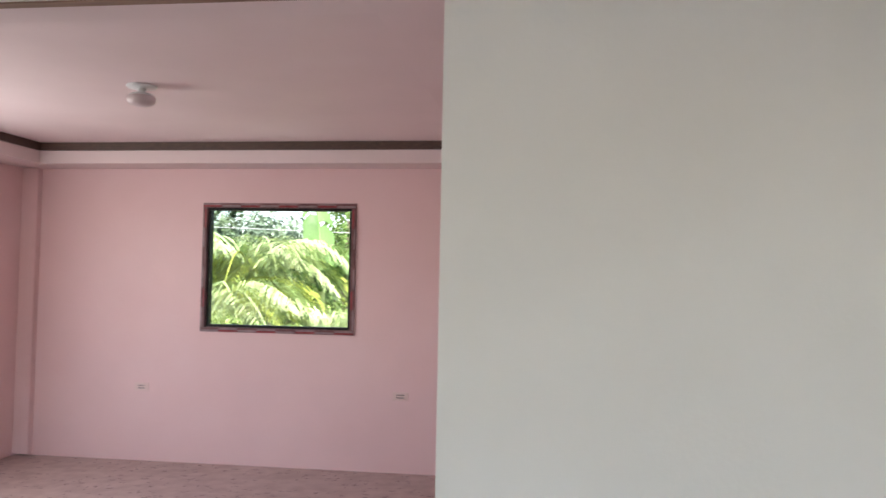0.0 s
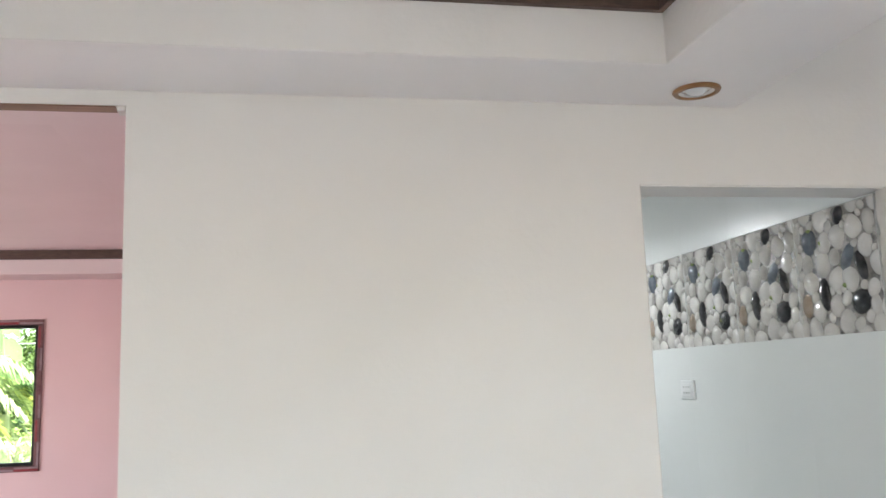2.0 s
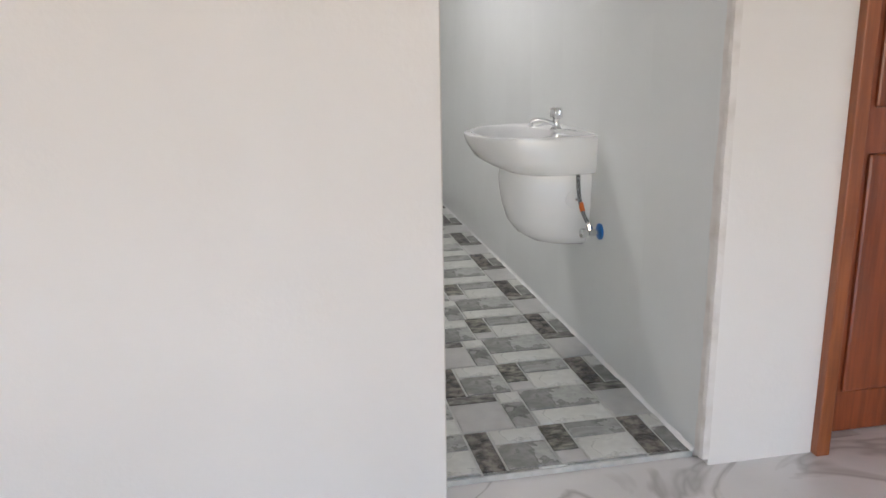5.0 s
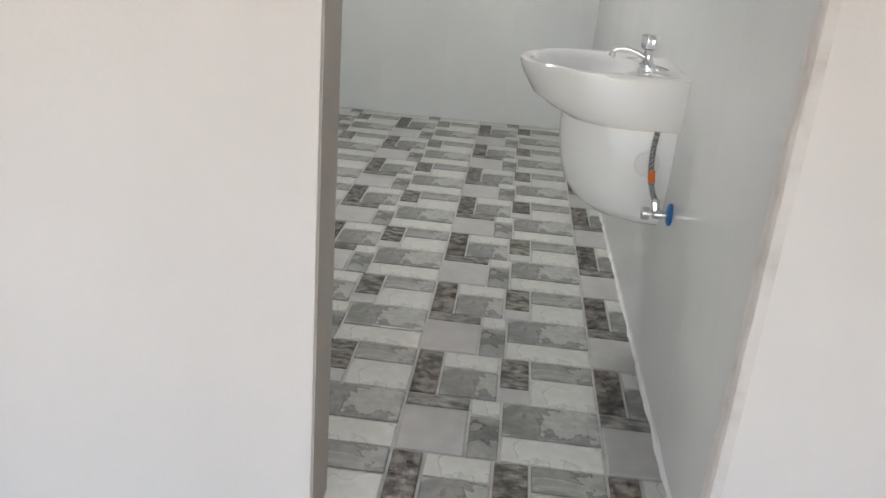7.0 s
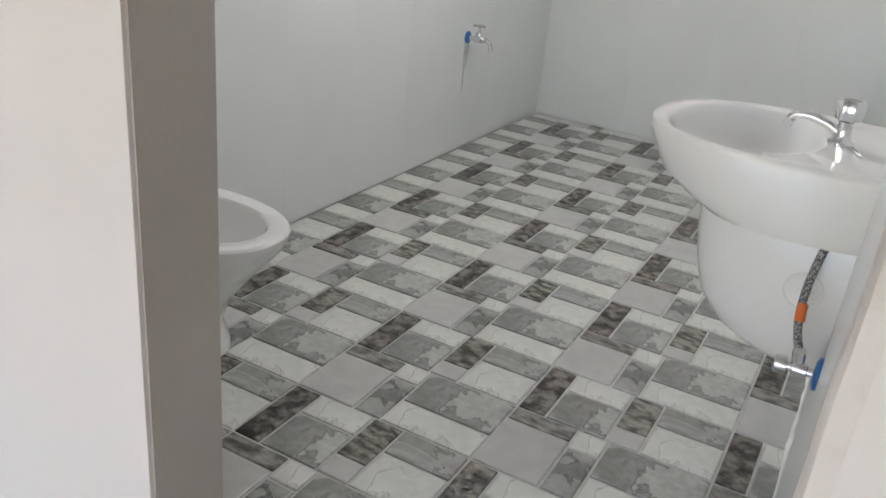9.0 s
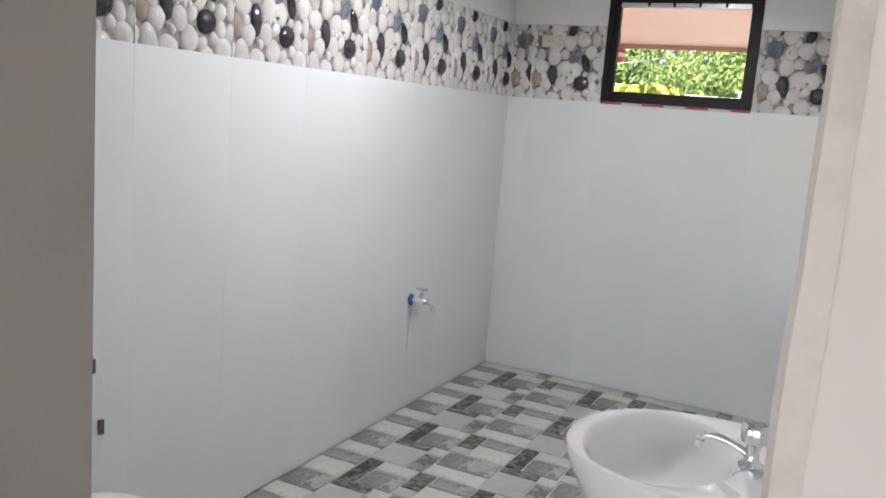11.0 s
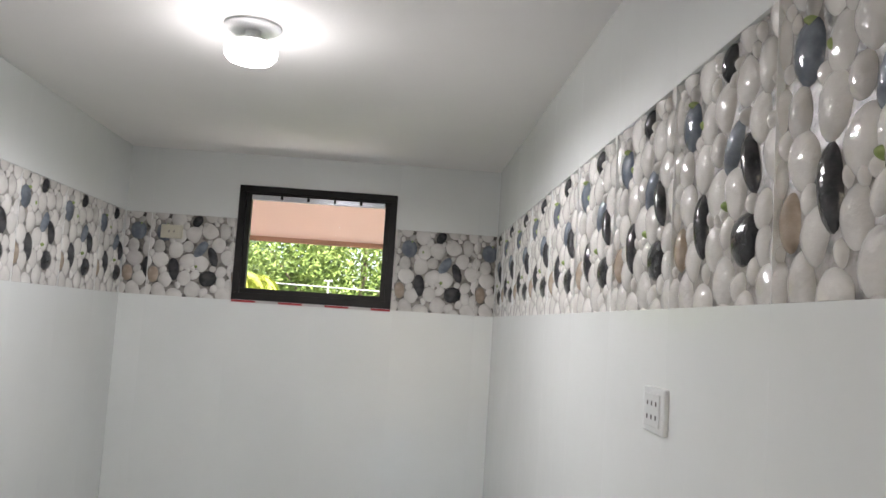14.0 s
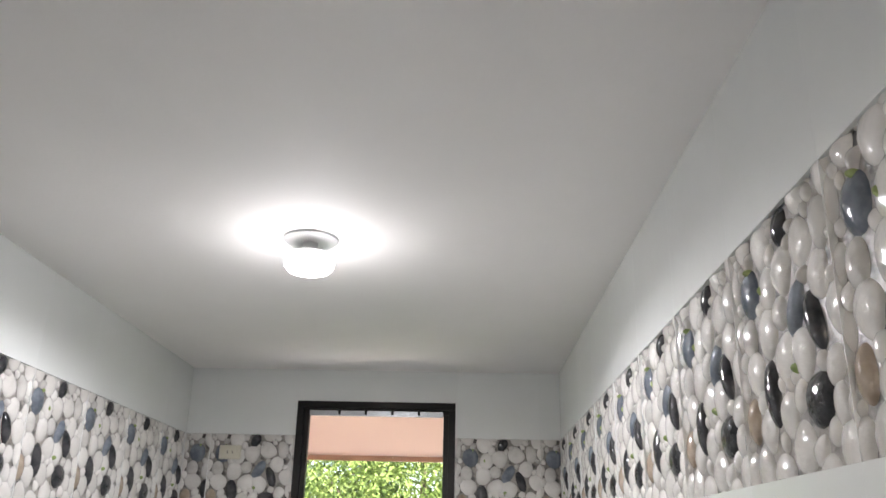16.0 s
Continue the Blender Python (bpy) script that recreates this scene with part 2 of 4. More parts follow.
M_PB_BLACK = mat("black_pebble", (0.018, 0.019, 0.022), (0.058, 0.058, 0.063), 0.08, scale=30, coat=0.08, bump=0.17, bscale=72, local=True)
M_PB_BLUE = mat("slate_blue_pebble", (0.10, 0.12, 0.15), (0.20, 0.225, 0.265), 0.045, scale=26, coat=0.10, bump=0.17, bscale=72, local=True, island=0.12)
M_PB_TAN = mat("tan_pebble", (0.30, 0.235, 0.18), (0.45, 0.37, 0.30), 0.045, scale=24, coat=0.10, bump=0.17, bscale=72, local=True)
M_PB_PALE = mat("pale_grey_pebble", (0.46, 0.445, 0.425), (0.60, 0.585, 0.56), 0.045, scale=20, coat=0.10, bump=0.17, bscale=72, local=True)
M_PB_LEAF = mat("green_leaf_print", (0.22, 0.30, 0.10), (0.34, 0.42, 0.18), 0.15, scale=26, coat=0.35, local=True)
# dark mottled ground colour holds the shade printed between the pebbles
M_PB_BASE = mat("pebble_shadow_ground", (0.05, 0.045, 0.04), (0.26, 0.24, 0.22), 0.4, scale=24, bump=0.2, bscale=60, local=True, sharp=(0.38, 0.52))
for m_ in (M_PB_WHITE, M_PB_BLUE, M_PB_TAN, M_PB_PALE, M_PB_BLACK):
    m_.node_tree.nodes["Principled BSDF"].inputs["Specular IOR Level"].default_value = 0.5


def glow(name, color, strength):
    m = bpy.data.materials.new(name)
    m.use_nodes = True
    p = m.node_tree.nodes["Principled BSDF"]
    p.inputs["Base Color"].default_value = (0.9, 0.9, 0.9, 1)
    p.inputs["Emission Color"].default_value, p.inputs["Emission Strength"].default_value = (*color, 1), strength
    return m


M_BULB = glow("lit_bulb_glass", (0.99, 0.985, 1.0), 3.4)


def glass(name):
    m = bpy.data.materials.new(name)
    m.use_nodes = True
    p = m.node_tree.nodes["Principled BSDF"]
    p.inputs["Transmission Weight"].default_value, p.inputs["Roughness"].default_value = 1.0, 0.0
    p.inputs["IOR"].default_value = 1.03
    p.inputs["Base Color"].default_value = (0.97, 0.98, 0.97, 1)
    return m


M_GLASS = glass("window_glass")


# ---- building helpers ----
BASE = {}


def thing(name, base, label="", category="", group="", kind=""):
    ob = new(name)
    ob.location = base
    ob.empty_display_size = 0.05
    BASE[ob.name] = Vector(base)
    return tagged(ob, label, category, group, kind)


def finish(bm, smooth=False):
    bmesh.ops.recalc_face_normals(bm, faces=bm.faces)
    if smooth:
        for f in bm.faces:
            f.smooth = True
    return bm


def part(name, bm, material, parent=None, label="", smooth=False):
    """One mesh, drawn in world metres, as a part under its thing (or alone)."""
    finish(bm, smooth)
    base = BASE.get(parent.name, Vector()) if parent else Vector()
    if base.length:
        bmesh.ops.translate(bm, verts=bm.verts, vec=-base)
    me = bpy.data.meshes.new(name)
    bm.to_mesh(me)
    bm.free()
    for m in material if isinstance(material, (list, tuple)) else (material,):
        me.materials.append(m)
    if smooth:
        me.set_sharp_from_angle(angle=radians(40))
    ob = new(name, me)
    if parent:
        ob.parent = parent
        BASE[ob.name] = base
    if label:
        ob["label"] = label
    return ob


def box(x0, x1, y0, y1, z0, z1, bevel=0.0, bm=None, mi=0):
    bm = bm or bmesh.new()
    g = bmesh.ops.create_cube(bm, size=1)
    vs = g["verts"]
    bmesh.ops.scale(bm, vec=(x1 - x0, y1 - y0, z1 - z0), verts=vs)
    bmesh.ops.translate(bm, vec=((x0 + x1) / 2, (y0 + y1) / 2, (z0 + z1) / 2), verts=vs)
    fs = {f for v in vs for f in v.link_faces}
    for f in fs:
        f.material_index = mi
    if bevel:
        es = list({e for v in vs for e in v.link_edges})
        bmesh.ops.bevel(bm, geom=es, offset=bevel, segments=2, affect="EDGES", profile=0.5)
    return bm


def loft(rings, caps=(True, True), bm=None):
    """Skin over rings of equal point counts."""
    bm = bm or bmesh.new()
    vr = [[bm.verts.new(p) for p in r] for r in rings]
    n = len(vr[0])
    for a, b in zip(vr, vr[1:]):
        for i in range(n):
            bm.faces.new((a[i], a[(i + 1) % n], b[(i + 1) % n], b[i]))
    if caps[0]:
        bm.faces.new(vr[0][::-1])
    if caps[1]:
        bm.faces.new(vr[-1])
    return bm


def spin(profile, centre, axis=(0, 0, 1), n=28, bm=None):
    """A turned body: profile of (radius, height) along an axis from a centre."""
    q = Vector((0, 0, 1)).rotation_difference(Vector(axis))
    c = Vector(centre)
    rings = [[c + q @ Vector((r * math.cos(2 * math.pi * i / n), r * math.sin(2 * math.pi * i / n), h)) for i in range(n)] for r, h in profile]
    return loft(rings, bm=bm)


def tube(points, radius, n=10, bm=None, taper=None):
    """A bent pipe along points."""
    pts = [Vector(p) for p in points]
    rings = []
    side = None
    for i, p in enumerate(pts):
        d = (pts[min(i + 1, len(pts) - 1)] - pts[max(i - 1, 0)]).normalized()
        if side is None:
            side = d.orthogonal().normalized()
        side = (side - d * side.dot(d)).normalized()
        up = d.cross(side)
        r = radius if taper is None else radius + (taper - radius) * i / (len(pts) - 1)
        rings.append([p + r * (math.cos(a) * side + math.sin(a) * up) for a in [2 * math.pi * k / n for k in range(n)]])
    return loft(rings, bm=bm)


def bez(a, b, c, n=10):
    a, b, c = Vector(a), Vector(b), Vector(c)
    return [a * (1 - t) ** 2 + b * 2 * t * (1 - t) + c * t * t for t in [i / n for i in range(n + 1)]]


def slab(name, x0, x1, y0, y1, z0, z1, material, label="", category="wall"):
    ob = part(name, box(x0, x1, y0, y1, z0, z1), material)
    return tagged(ob, label, category, kind="structure")


def joined(name, boxes, material, label, category):
    bm = bmesh.new()
    for b in boxes:
        box(*b, bm=bm)
    return tagged(part(name, bm, material), label, category, kind="structure")


# ---- plan ----
YF, YR = -0.815, -0.68          # main wall: living-room face, bathroom face
JL, JR = -0.118, 0.638          # bathroom doorway
LINTEL = 1.972
XL, XR, YB = -1.18, 0.637, 3.095  # bathroom's tiled faces
ZB = 2.285                       # bathroom ceiling
OPX, OPZ = -1.437, 2.157         # bedroom opening: its side and its head
PXL = -5.33                      # bedroom's far side wall
SOF = 2.195                      # underside of the living-room ceiling border
ZL = -0.02                       # living-room floor
BAND0, BAND1 = 1.563, 1.963      # pebble border
WX0, WX1, WZ0, WZ1 = -0.645, 0.130, 1.568, 2.130   # bathroom window
PX0, PX1, PZ0, PZ1 = -3.842, -2.632, 0.965, 1.952  # bedroom window

# ---- shell ----
joined("wall_main", [(OPX, JL, YF, YR, ZL - 0.1, 2.62), (JL, XR + 0.016, YF, YR, LINTEL, 2.62), (XR + 0.016, 0.985, YF, YR, ZL - 0.1, 2.62),
                     (0.985, 1.85, YF, YR, 2.03, 2.62), (1.85, 3.2, YF, YR, ZL - 0.1, 2.62)], M_WALL,
       "cream painted partition wall with door openings", "wall")
joined("wall_header", [(PXL - 0.1, OPX, YF, YF + 0.05, OPZ, 2.62)], M_WALL, "cream header above the wide bedroom opening", "wall")
# thin brown streaked strip along the underside of the header
tagged(part("trim_header", box(PXL, OPX - 0.025, YF + 0.003, YF + 0.047, OPZ - 0.004, OPZ + 0.004, 0.001), M_HEADSTRIP), "thin brown strip under the header", "trim", kind="structure")
tagged(part("trim_bracket", box(OPX - 0.022, OPX - 0.002, YF + 0.004, YF + 0.045, OPZ - 0.012, OPZ, 0.002), M_RAW), "small rough mortar block in the opening's corner", "trim", kind="structure")
# lining of the bathroom doorway: left side greyer and darker than the wall
tagged(part("trim_jamb", box(JL, JL + 0.004, YF + 0.006, YR, 0.0, LINTEL), M_REVEAL), "grey-beige door reveal, darker than the wall", "trim", kind="structure")
tagged(part("trim_lintel", box(JL + 0.004, JR, YF + 0.006, YR, LINTEL - 0.004, LINTEL), M_WALL), "cream painted lintel underside", "trim", kind="structure")
# rough plaster edge where the tiles end at the doorway
bm = bmesh.new()
rng = random.Random(5)
rows_ = []
for i in range(46):
    z = i / 45 * LINTEL
    w = 0.002 + rng.random() * 0.004
    q = rng.random() * 0.010
    rows_.append([(JR - w * 0.4, YF + 0.002, z), (JR - w - 0.002, YF + 0.012, z), (XR - 0.004 - w * 0.5, YF + 0.032 + q, z), (XR + 0.018, YF + 0.034 + q, z), (XR + 0.018, YF - 0.001, z)])
loft(rows_, bm=bm)
tagged(part("trim_plaster", bm, M_RAW), "rough unpainted plaster edge of the doorway", "trim", kind="structure")

# bathroom shell behind the tiles
slab("wall_bath_left", XL - 0.12, XL - 0.016, YR, YB + 0.15, -0.1, 2.6, M_GROUTW, "pale grouted backing of the bathroom side wall")
slab("wall_bath_right", XR + 0.016, XR + 0.12, YR + 0.001, YB + 0.15, -0.1, 2.6, M_GROUTW, "pale grouted backing of the bathroom side wall")
joined("wall_bath_back", [(XL - 0.016, WX0, YB + 0.016, YB + 0.15, -0.1, 2.6), (WX1, XR + 0.012, YB + 0.016, YB + 0.15, -0.1, 2.6),
                          (WX0, WX1, YB + 0.016, YB + 0.15, -0.1, WZ0), (WX0, WX1, YB + 0.016, YB + 0.15, WZ1, 2.6)], M_GROUTW,
       "pale grouted backing of the bathroom window wall", "wall")
slab("ceiling_bath", XL - 0.008, XR + 0.008, YR, YB + 0.008, ZB, ZB + 0.06, M_BCEIL, "matt white painted bathroom ceiling", "ceiling")
slab("floor_bath", XL, XR, YF + 0.06, YB, -0.08, -0.0045, M_GROUTF, "grey grouted bed of the bathroom floor tiles", "floor")

# living room
slab("floor_living", -5.0, 3.2, -6.2, YF + 0.058, ZL - 0.1, ZL, M_MARBLE, "polished white marble-look floor with grey veins", "floor")
TX, TY = -0.16, -1.108           # inner corner of the ceiling tray
joined("ceiling_border", [(-4.6, 0.18, TY, YF - 0.001, SOF, SOF + 0.05), (TX, 0.18, -5.6, TY, SOF, SOF + 0.05), (-4.6, TX, -5.9, -5.6, SOF, SOF + 0.05), (-4.9, -4.6, -5.9, YF - 0.001, SOF, SOF + 0.05)],
       M_SOFFIT, "white painted dropped ceiling border", "ceiling")
joined("ceiling_fascia", [(-4.6, TX - 0.004, TY - 0.004, TY + 0.012, SOF + 0.001, 2.323), (TX - 0.004, TX + 0.012, -5.6, TY + 0.012, SOF + 0.001, 2.323)], M_WALL, "cream upright face of the ceiling tray", "ceiling")
joined("trim_tray", [(-4.6, TX, TY - 0.02, TY + 0.014, 2.323, 2.40), (TX - 0.02, TX + 0.014, -5.6, TY - 0.02, 2.323, 2.40)], M_TRIM, "dark brown moulding in the ceiling tray", "trim")
slab("ceiling_tray", -4.6, TX + 0.02, -5.6, TY + 0.02, 2.40, 2.45, M_SOFFIT, "white tray ceiling of the living room", "ceiling")
slab("ceiling_upper", 0.14, 3.2, -6.2, YF, 2.62, 2.68, M_SOFFIT, "higher white ceiling beside the tray", "ceiling")
# unseen walls and roof, added to close the room and shape its daylight
joined("wall_living_back", [(-5.0, -4.3, -6.3, -6.15, -0.1, 2.7), (2.5, 3.2, -6.3, -6.15, -0.1, 2.7), (-4.3, 2.5, -6.3, -6.15, 2.1, 2.7), (-4.3, 2.5, -6.3, -6.15, -0.1, 0.05)], M_WALL, "added unseen cream wall with a wide gap for daylight", "wall")
slab("wall_living_left", -5.1, -5.0, -6.3, YF, -0.1, 2.7, M_WALL, "added unseen cream side wall of the living room")
slab("wall_living_right", 3.2, 3.3, -6.3, YB, -0.1, 2.7, M_WALL, "added unseen cream side wall of the living room")
slab("ceiling_living_roof", -5.1, 3.3, -6.3, YF, 2.70, 2.76, M_SOFFIT, "added unseen slab above the living room", "ceiling")
# unseen closet added behind the wooden door, so no sky light leaks under it
slab("floor_beyond_door", 0.985, 1.85, YF + 0.058, 0.2, ZL - 0.1, ZL, M_MARBLE, "added unseen floor that stops light under the wooden door", "floor")
joined("wall_beyond_door", [(0.985, 1.85, 0.2, 0.3, -0.1, 2.6), (XR + 0.12, 0.985, YR, 0.3, -0.1, 2.6), (1.85, 1.95, YR, 0.3, -0.1, 2.6)], M_WALL, "added unseen wall behind the wooden door", "wall")

# bedroom
joined("wall_bedroom_back", [(PXL - 0.1, PX0, YB, YB + 0.15, -0.1, 2.6), (PX1, XL - 0.12, YB, YB + 0.15, -0.1, 2.6), (PX0, PX1, YB, YB + 0.15, -0.1, PZ0), (PX0, PX1, YB, YB + 0.15, PZ1, 2.6)], M_PINK, "pink painted bedroom window wall", "wall")
# the gap in this wall is unseen, added for the daylight lamp
joined("wall_bedroom_left", [(PXL - 0.1, PXL, YF, 0.15, -0.1, 2.6), (PXL - 0.1, PXL, 1.65, YB, -0.1, 2.6), (PXL - 0.1, PXL, 0.15, 1.65, -0.1, 0.85), (PXL - 0.1, PXL, 0.15, 1.65, 2.15, 2.6)], M_PINK, "pink painted bedroom side wall", "wall")
slab("wall_bedroom_pilaster", PXL, PXL + 0.13, YB - 0.06, YB, -0.02, 2.217, M_PINK, "pink pilaster in the bedroom corner")
slab("wall_bedroom_right", XL - 0.22, XL - 0.12, YR, YB, -0.1, 2.6, M_PINK, "pink painted bedroom side wall")
slab("floor_bedroom", PXL, OPX + 0.04, YF + 0.06, YB, -0.12, -0.038, M_VINYL, "pinkish beige vinyl floor with dark flecks", "floor")
BS = 2.217
joined("ceiling_bedroom_border", [(PXL, XL - 0.22, YB - 0.3, YB, BS, BS + 0.04), (PXL, PXL + 0.3, -0.45, YB - 0.3, BS, BS + 0.04), (XL - 0.52, XL - 0.22, -0.45, YB - 0.3, BS, BS + 0.04), (PXL, XL - 0.22, YF + 0.052, -0.45, BS, BS + 0.04)], M_PCEIL, "pale pink dropped ceiling border", "ceiling")
BX0, BX1, BY0, BY1 = PXL + 0.3, XL - 0.52, -0.45, YB - 0.3
joined("ceiling_bedroom_fascia", [(BX0 + 0.004, BX1 - 0.004, BY1 - 0.004, BY1 + 0.012, BS + 0.001, 2.312), (BX0 - 0.012, BX0 + 0.004, BY0, BY1 + 0.012, BS + 0.001, 2.312), (BX1 - 0.004, BX1 + 0.012, BY0, BY1 + 0.012, BS + 0.001, 2.312), (BX0 + 0.004, BX1 - 0.004, BY0 - 0.012, BY0 + 0.004, BS + 0.001, 2.312)], M_PCEIL, "pale upright face of the ceiling tray", "ceiling")
joined("trim_bedroom_tray", [(BX0, BX1, BY1 - 0.02, BY1 + 0.014, 2.312, 2.372), (BX0 - 0.014, BX0 + 0.02, BY0, BY1 - 0.02, 2.312, 2.372), (BX1 - 0.02, BX1 + 0.014, BY0, BY1 - 0.02, 2.312, 2.372)], M_TRIM, "dark brown moulding round the bedroom ceiling tray", "trim")
slab("ceiling_bedroom", BX0 - 0.02, BX1 + 0.02, BY0 - 0.02, BY1 + 0.02, 2.372, 2.42, M_PCEIL, "pale pink bedroom tray ceiling", "ceiling")
# unseen slab, added to keep the sky out above the ceilings
slab("roof_slab", PXL - 0.1, 3.3, YF, YB + 0.15, 2.62, 2.70, M_SOFFIT, "added unseen slab above the rooms", "ceiling")
# scattered flecks pressed into the vinyl
bm = bmesh.new()
rng = random.Random(11)
for k in range(900):
    x, y = rng.uniform(PXL + 0.05, OPX), rng.uniform(0.6, YB - 0.03)
    a, l, w = rng.uniform(-0.5, 0.5), rng.uniform(0.008, 0.028), rng.uniform(0.004, 0.009)
    c, s = math.cos(a), math.sin(a)
    pts = [(-l, 0), (-l * 0.2, -w), (l, -w * 0.3), (l * 0.3, w)]
    bm.faces.new([bm.verts.new((x + c * u - s * v, y + s * u + c * v, -0.0372)) for u, v in pts])
tagged(part("floor_flecks", bm, M_FLECK), "dark flecks of the vinyl floor pattern", "floor", kind="stuff")

# ---- windows ----
def frame_bm(x0, x1, z0, z1, y0, y1, w, bevel=0.002):
    bm = bmesh.new()
    box(x0, x1, y0, y1, z1 - w, z1, bevel, bm)
    box(x0, x1, y0, y1, z0, z0 + w, bevel, bm)
    box(x0, x0 + w, y0, y1, z0 + w, z1 - w, bevel, bm)
    box(x1 - w, x1, y0, y1, z0 + w, z1 - w, bevel, bm)
    return bm


def pane(name, x0, x1, z0, z1, y, parent):
    ob = part(name, box(x0, x1, y, y + 0.005, z0, z1), M_GLASS, parent)
    ob.visible_shadow = False
    return ob


win = thing("window_1", (0.5 * (WX0 + WX1), YB, WZ0), "black aluminium awning window with clear glass", "window", kind="structure")
part("window_frame", frame_bm(WX0, WX1, WZ0, WZ1, YB - 0.006, YB + 0.11, 0.034), M_ALU, win)
part("sash", frame_bm(WX0 + 0.034, WX1 - 0.034, WZ0 + 0.034, WZ1 - 0.034, YB + 0.012, YB + 0.05, 0.024), M_ALU, win)
part("top_track", box(WX0 + 0.06, WX1 - 0.06, YB + 0.004, YB + 0.011, WZ1 - 0.07, WZ1 - 0.042, 0.002), M_TRACK, win, "silver metal track")
for k in range(4):
    part("clip", box(WX0 + 0.2 + 0.13 * k, WX0 + 0.212 + 0.13 * k, YB + 0.001, YB + 0.004, WZ1 - 0.062, WZ1 - 0.044, 0.001), M_ALU, win)
pane("pane", WX0 + 0.058, WX1 - 0.058, WZ0 + 0.058, WZ1 - 0.058, YB + 0.03, win)
tape = thing("masking_tape", (0.5 * (WX0 + WX1), YB, WZ0 - 0.012), "red and white striped tape along a window sill", "tape")
part("strip", box(WX0, WX1, YB - 0.010, YB - 0.002, WZ0 - 0.013, WZ0 - 0.001, 0.001), M_TAPE, tape)
for k in range(4):
    a = WX0 + 0.005 + k * 0.225
    part("red_stripe", box(a, min(a + 0.115, WX1 - 0.002), YB - 0.013, YB - 0.0105, WZ0 - 0.012, WZ0 - 0.002), M_RED, tape, "red stripe")

win = thing("window_2", (0.5 * (PX0 + PX1), YB, PZ0), "black framed bedroom window edged with protective tape", "window", kind="structure")
part("window_frame", frame_bm(PX0, PX1, PZ0, PZ1, YB - 0.012, YB + 0.11, 0.036), M_MAROON, win, "taped maroon outer frame")
part("sash", frame_bm(PX0 + 0.036, PX1 - 0.036, PZ0 + 0.036, PZ1 - 0.036, YB + 0.01, YB + 0.07, 0.02), M_ALU, win, "black inner sash")
pane("pane", PX0 + 0.056, PX1 - 0.056, PZ0 + 0.056, PZ1 - 0.056, YB + 0.04, win)
tape = thing("masking_tape", (0.5 * (PX0 + PX1), YB - 0.02, PZ0), "red and grey striped tape round a window frame", "tape")
rng = random.Random(3)
n = 8
for k in range(n):
    for z, flip in ((PZ0, 0), (PZ1 - 0.034, 1)):
        a = PX0 + (PX1 - PX0) * (k + 0.02) / n
        b = PX0 + (PX1 - PX0) * (k + 0.98) / n
        o = rng.uniform(-0.002, 0.002)
        part("stripe", box(a, b, YB - 0.017, YB - 0.0125, z + 0.003 + o, z + 0.017 + o, 0.0008), M_DRED if (k + flip) % 2 else M_MAUVE, tape)
        part("stripe", box(a, b, YB - 0.016, YB - 0.0125, z + 0.019, z + 0.031, 0.0008), M_MAUVE if (k + flip) % 2 else M_MAROON, tape)
m_ = 6
for k in range(m_):
    for x in (PX0, PX1 - 0.034):
        a = PZ0 + 0.036 + (PZ1 - PZ0 - 0.072) * k / m_
        b = a + (PZ1 - PZ0 - 0.072) / m_ - 0.003
        out = x + (0.003 if x < PX0 + 0.01 else 0.018)
        inn = x + (0.017 if x < PX0 + 0.01 else 0.004)
        part("stripe", box(out, out + 0.013, YB - 0.017, YB - 0.0125, a, b, 0.0008), M_MAROON if k % 2 else M_MAUVE, tape)
        part("stripe", box(inn, inn + 0.013, YB - 0.016, YB - 0.0125, a, b - 0.01, 0.0008), M_DRED if k % 4 == 1 else M_MAROON, tape)

# ---- wooden door beside the bathroom ----
door = thing("door_1", (1.4, YF, ZL), "varnished reddish wooden door in an orange wood frame", "door", kind="structure")
bm = box(0.985, 1.027, YF - 0.03, YR, ZL, 2.03, 0.003)
part("side_jamb", bm, M_WOODF, door)
part("side_jamb", box(1.79, 1.85, YF - 0.03, YR, ZL, 2.03, 0.003), M_WOODF, door)
part("head_jamb", box(1.027, 1.79, YF - 0.03, YR, 1.97, 2.03, 0.003), M_WOODF, door)
leaf = part("leaf", box(1.030, 1.787, YF + 0.085, YF + 0.125, ZL + 0.006, 1.967, 0.003), M_WOOD, door)
for z0, z1 in ((0.12, 0.85), (0.98, 1.85)):
    for x0, x1 in ((1.13, 1.39), (1.45, 1.71)):
        part("raised_panel", box(x0, x1, YF + 0.074, YF + 0.087, z0, z1, 0.009), M_WOOD, leaf)
part("door_handle", tube([(1.74, YF + 0.09, 0.98), (1.74, YF + 0.045, 0.98), (1.66, YF + 0.042, 0.98)], 0.009), M_CHROME, leaf, "brushed steel lever", smooth=True)


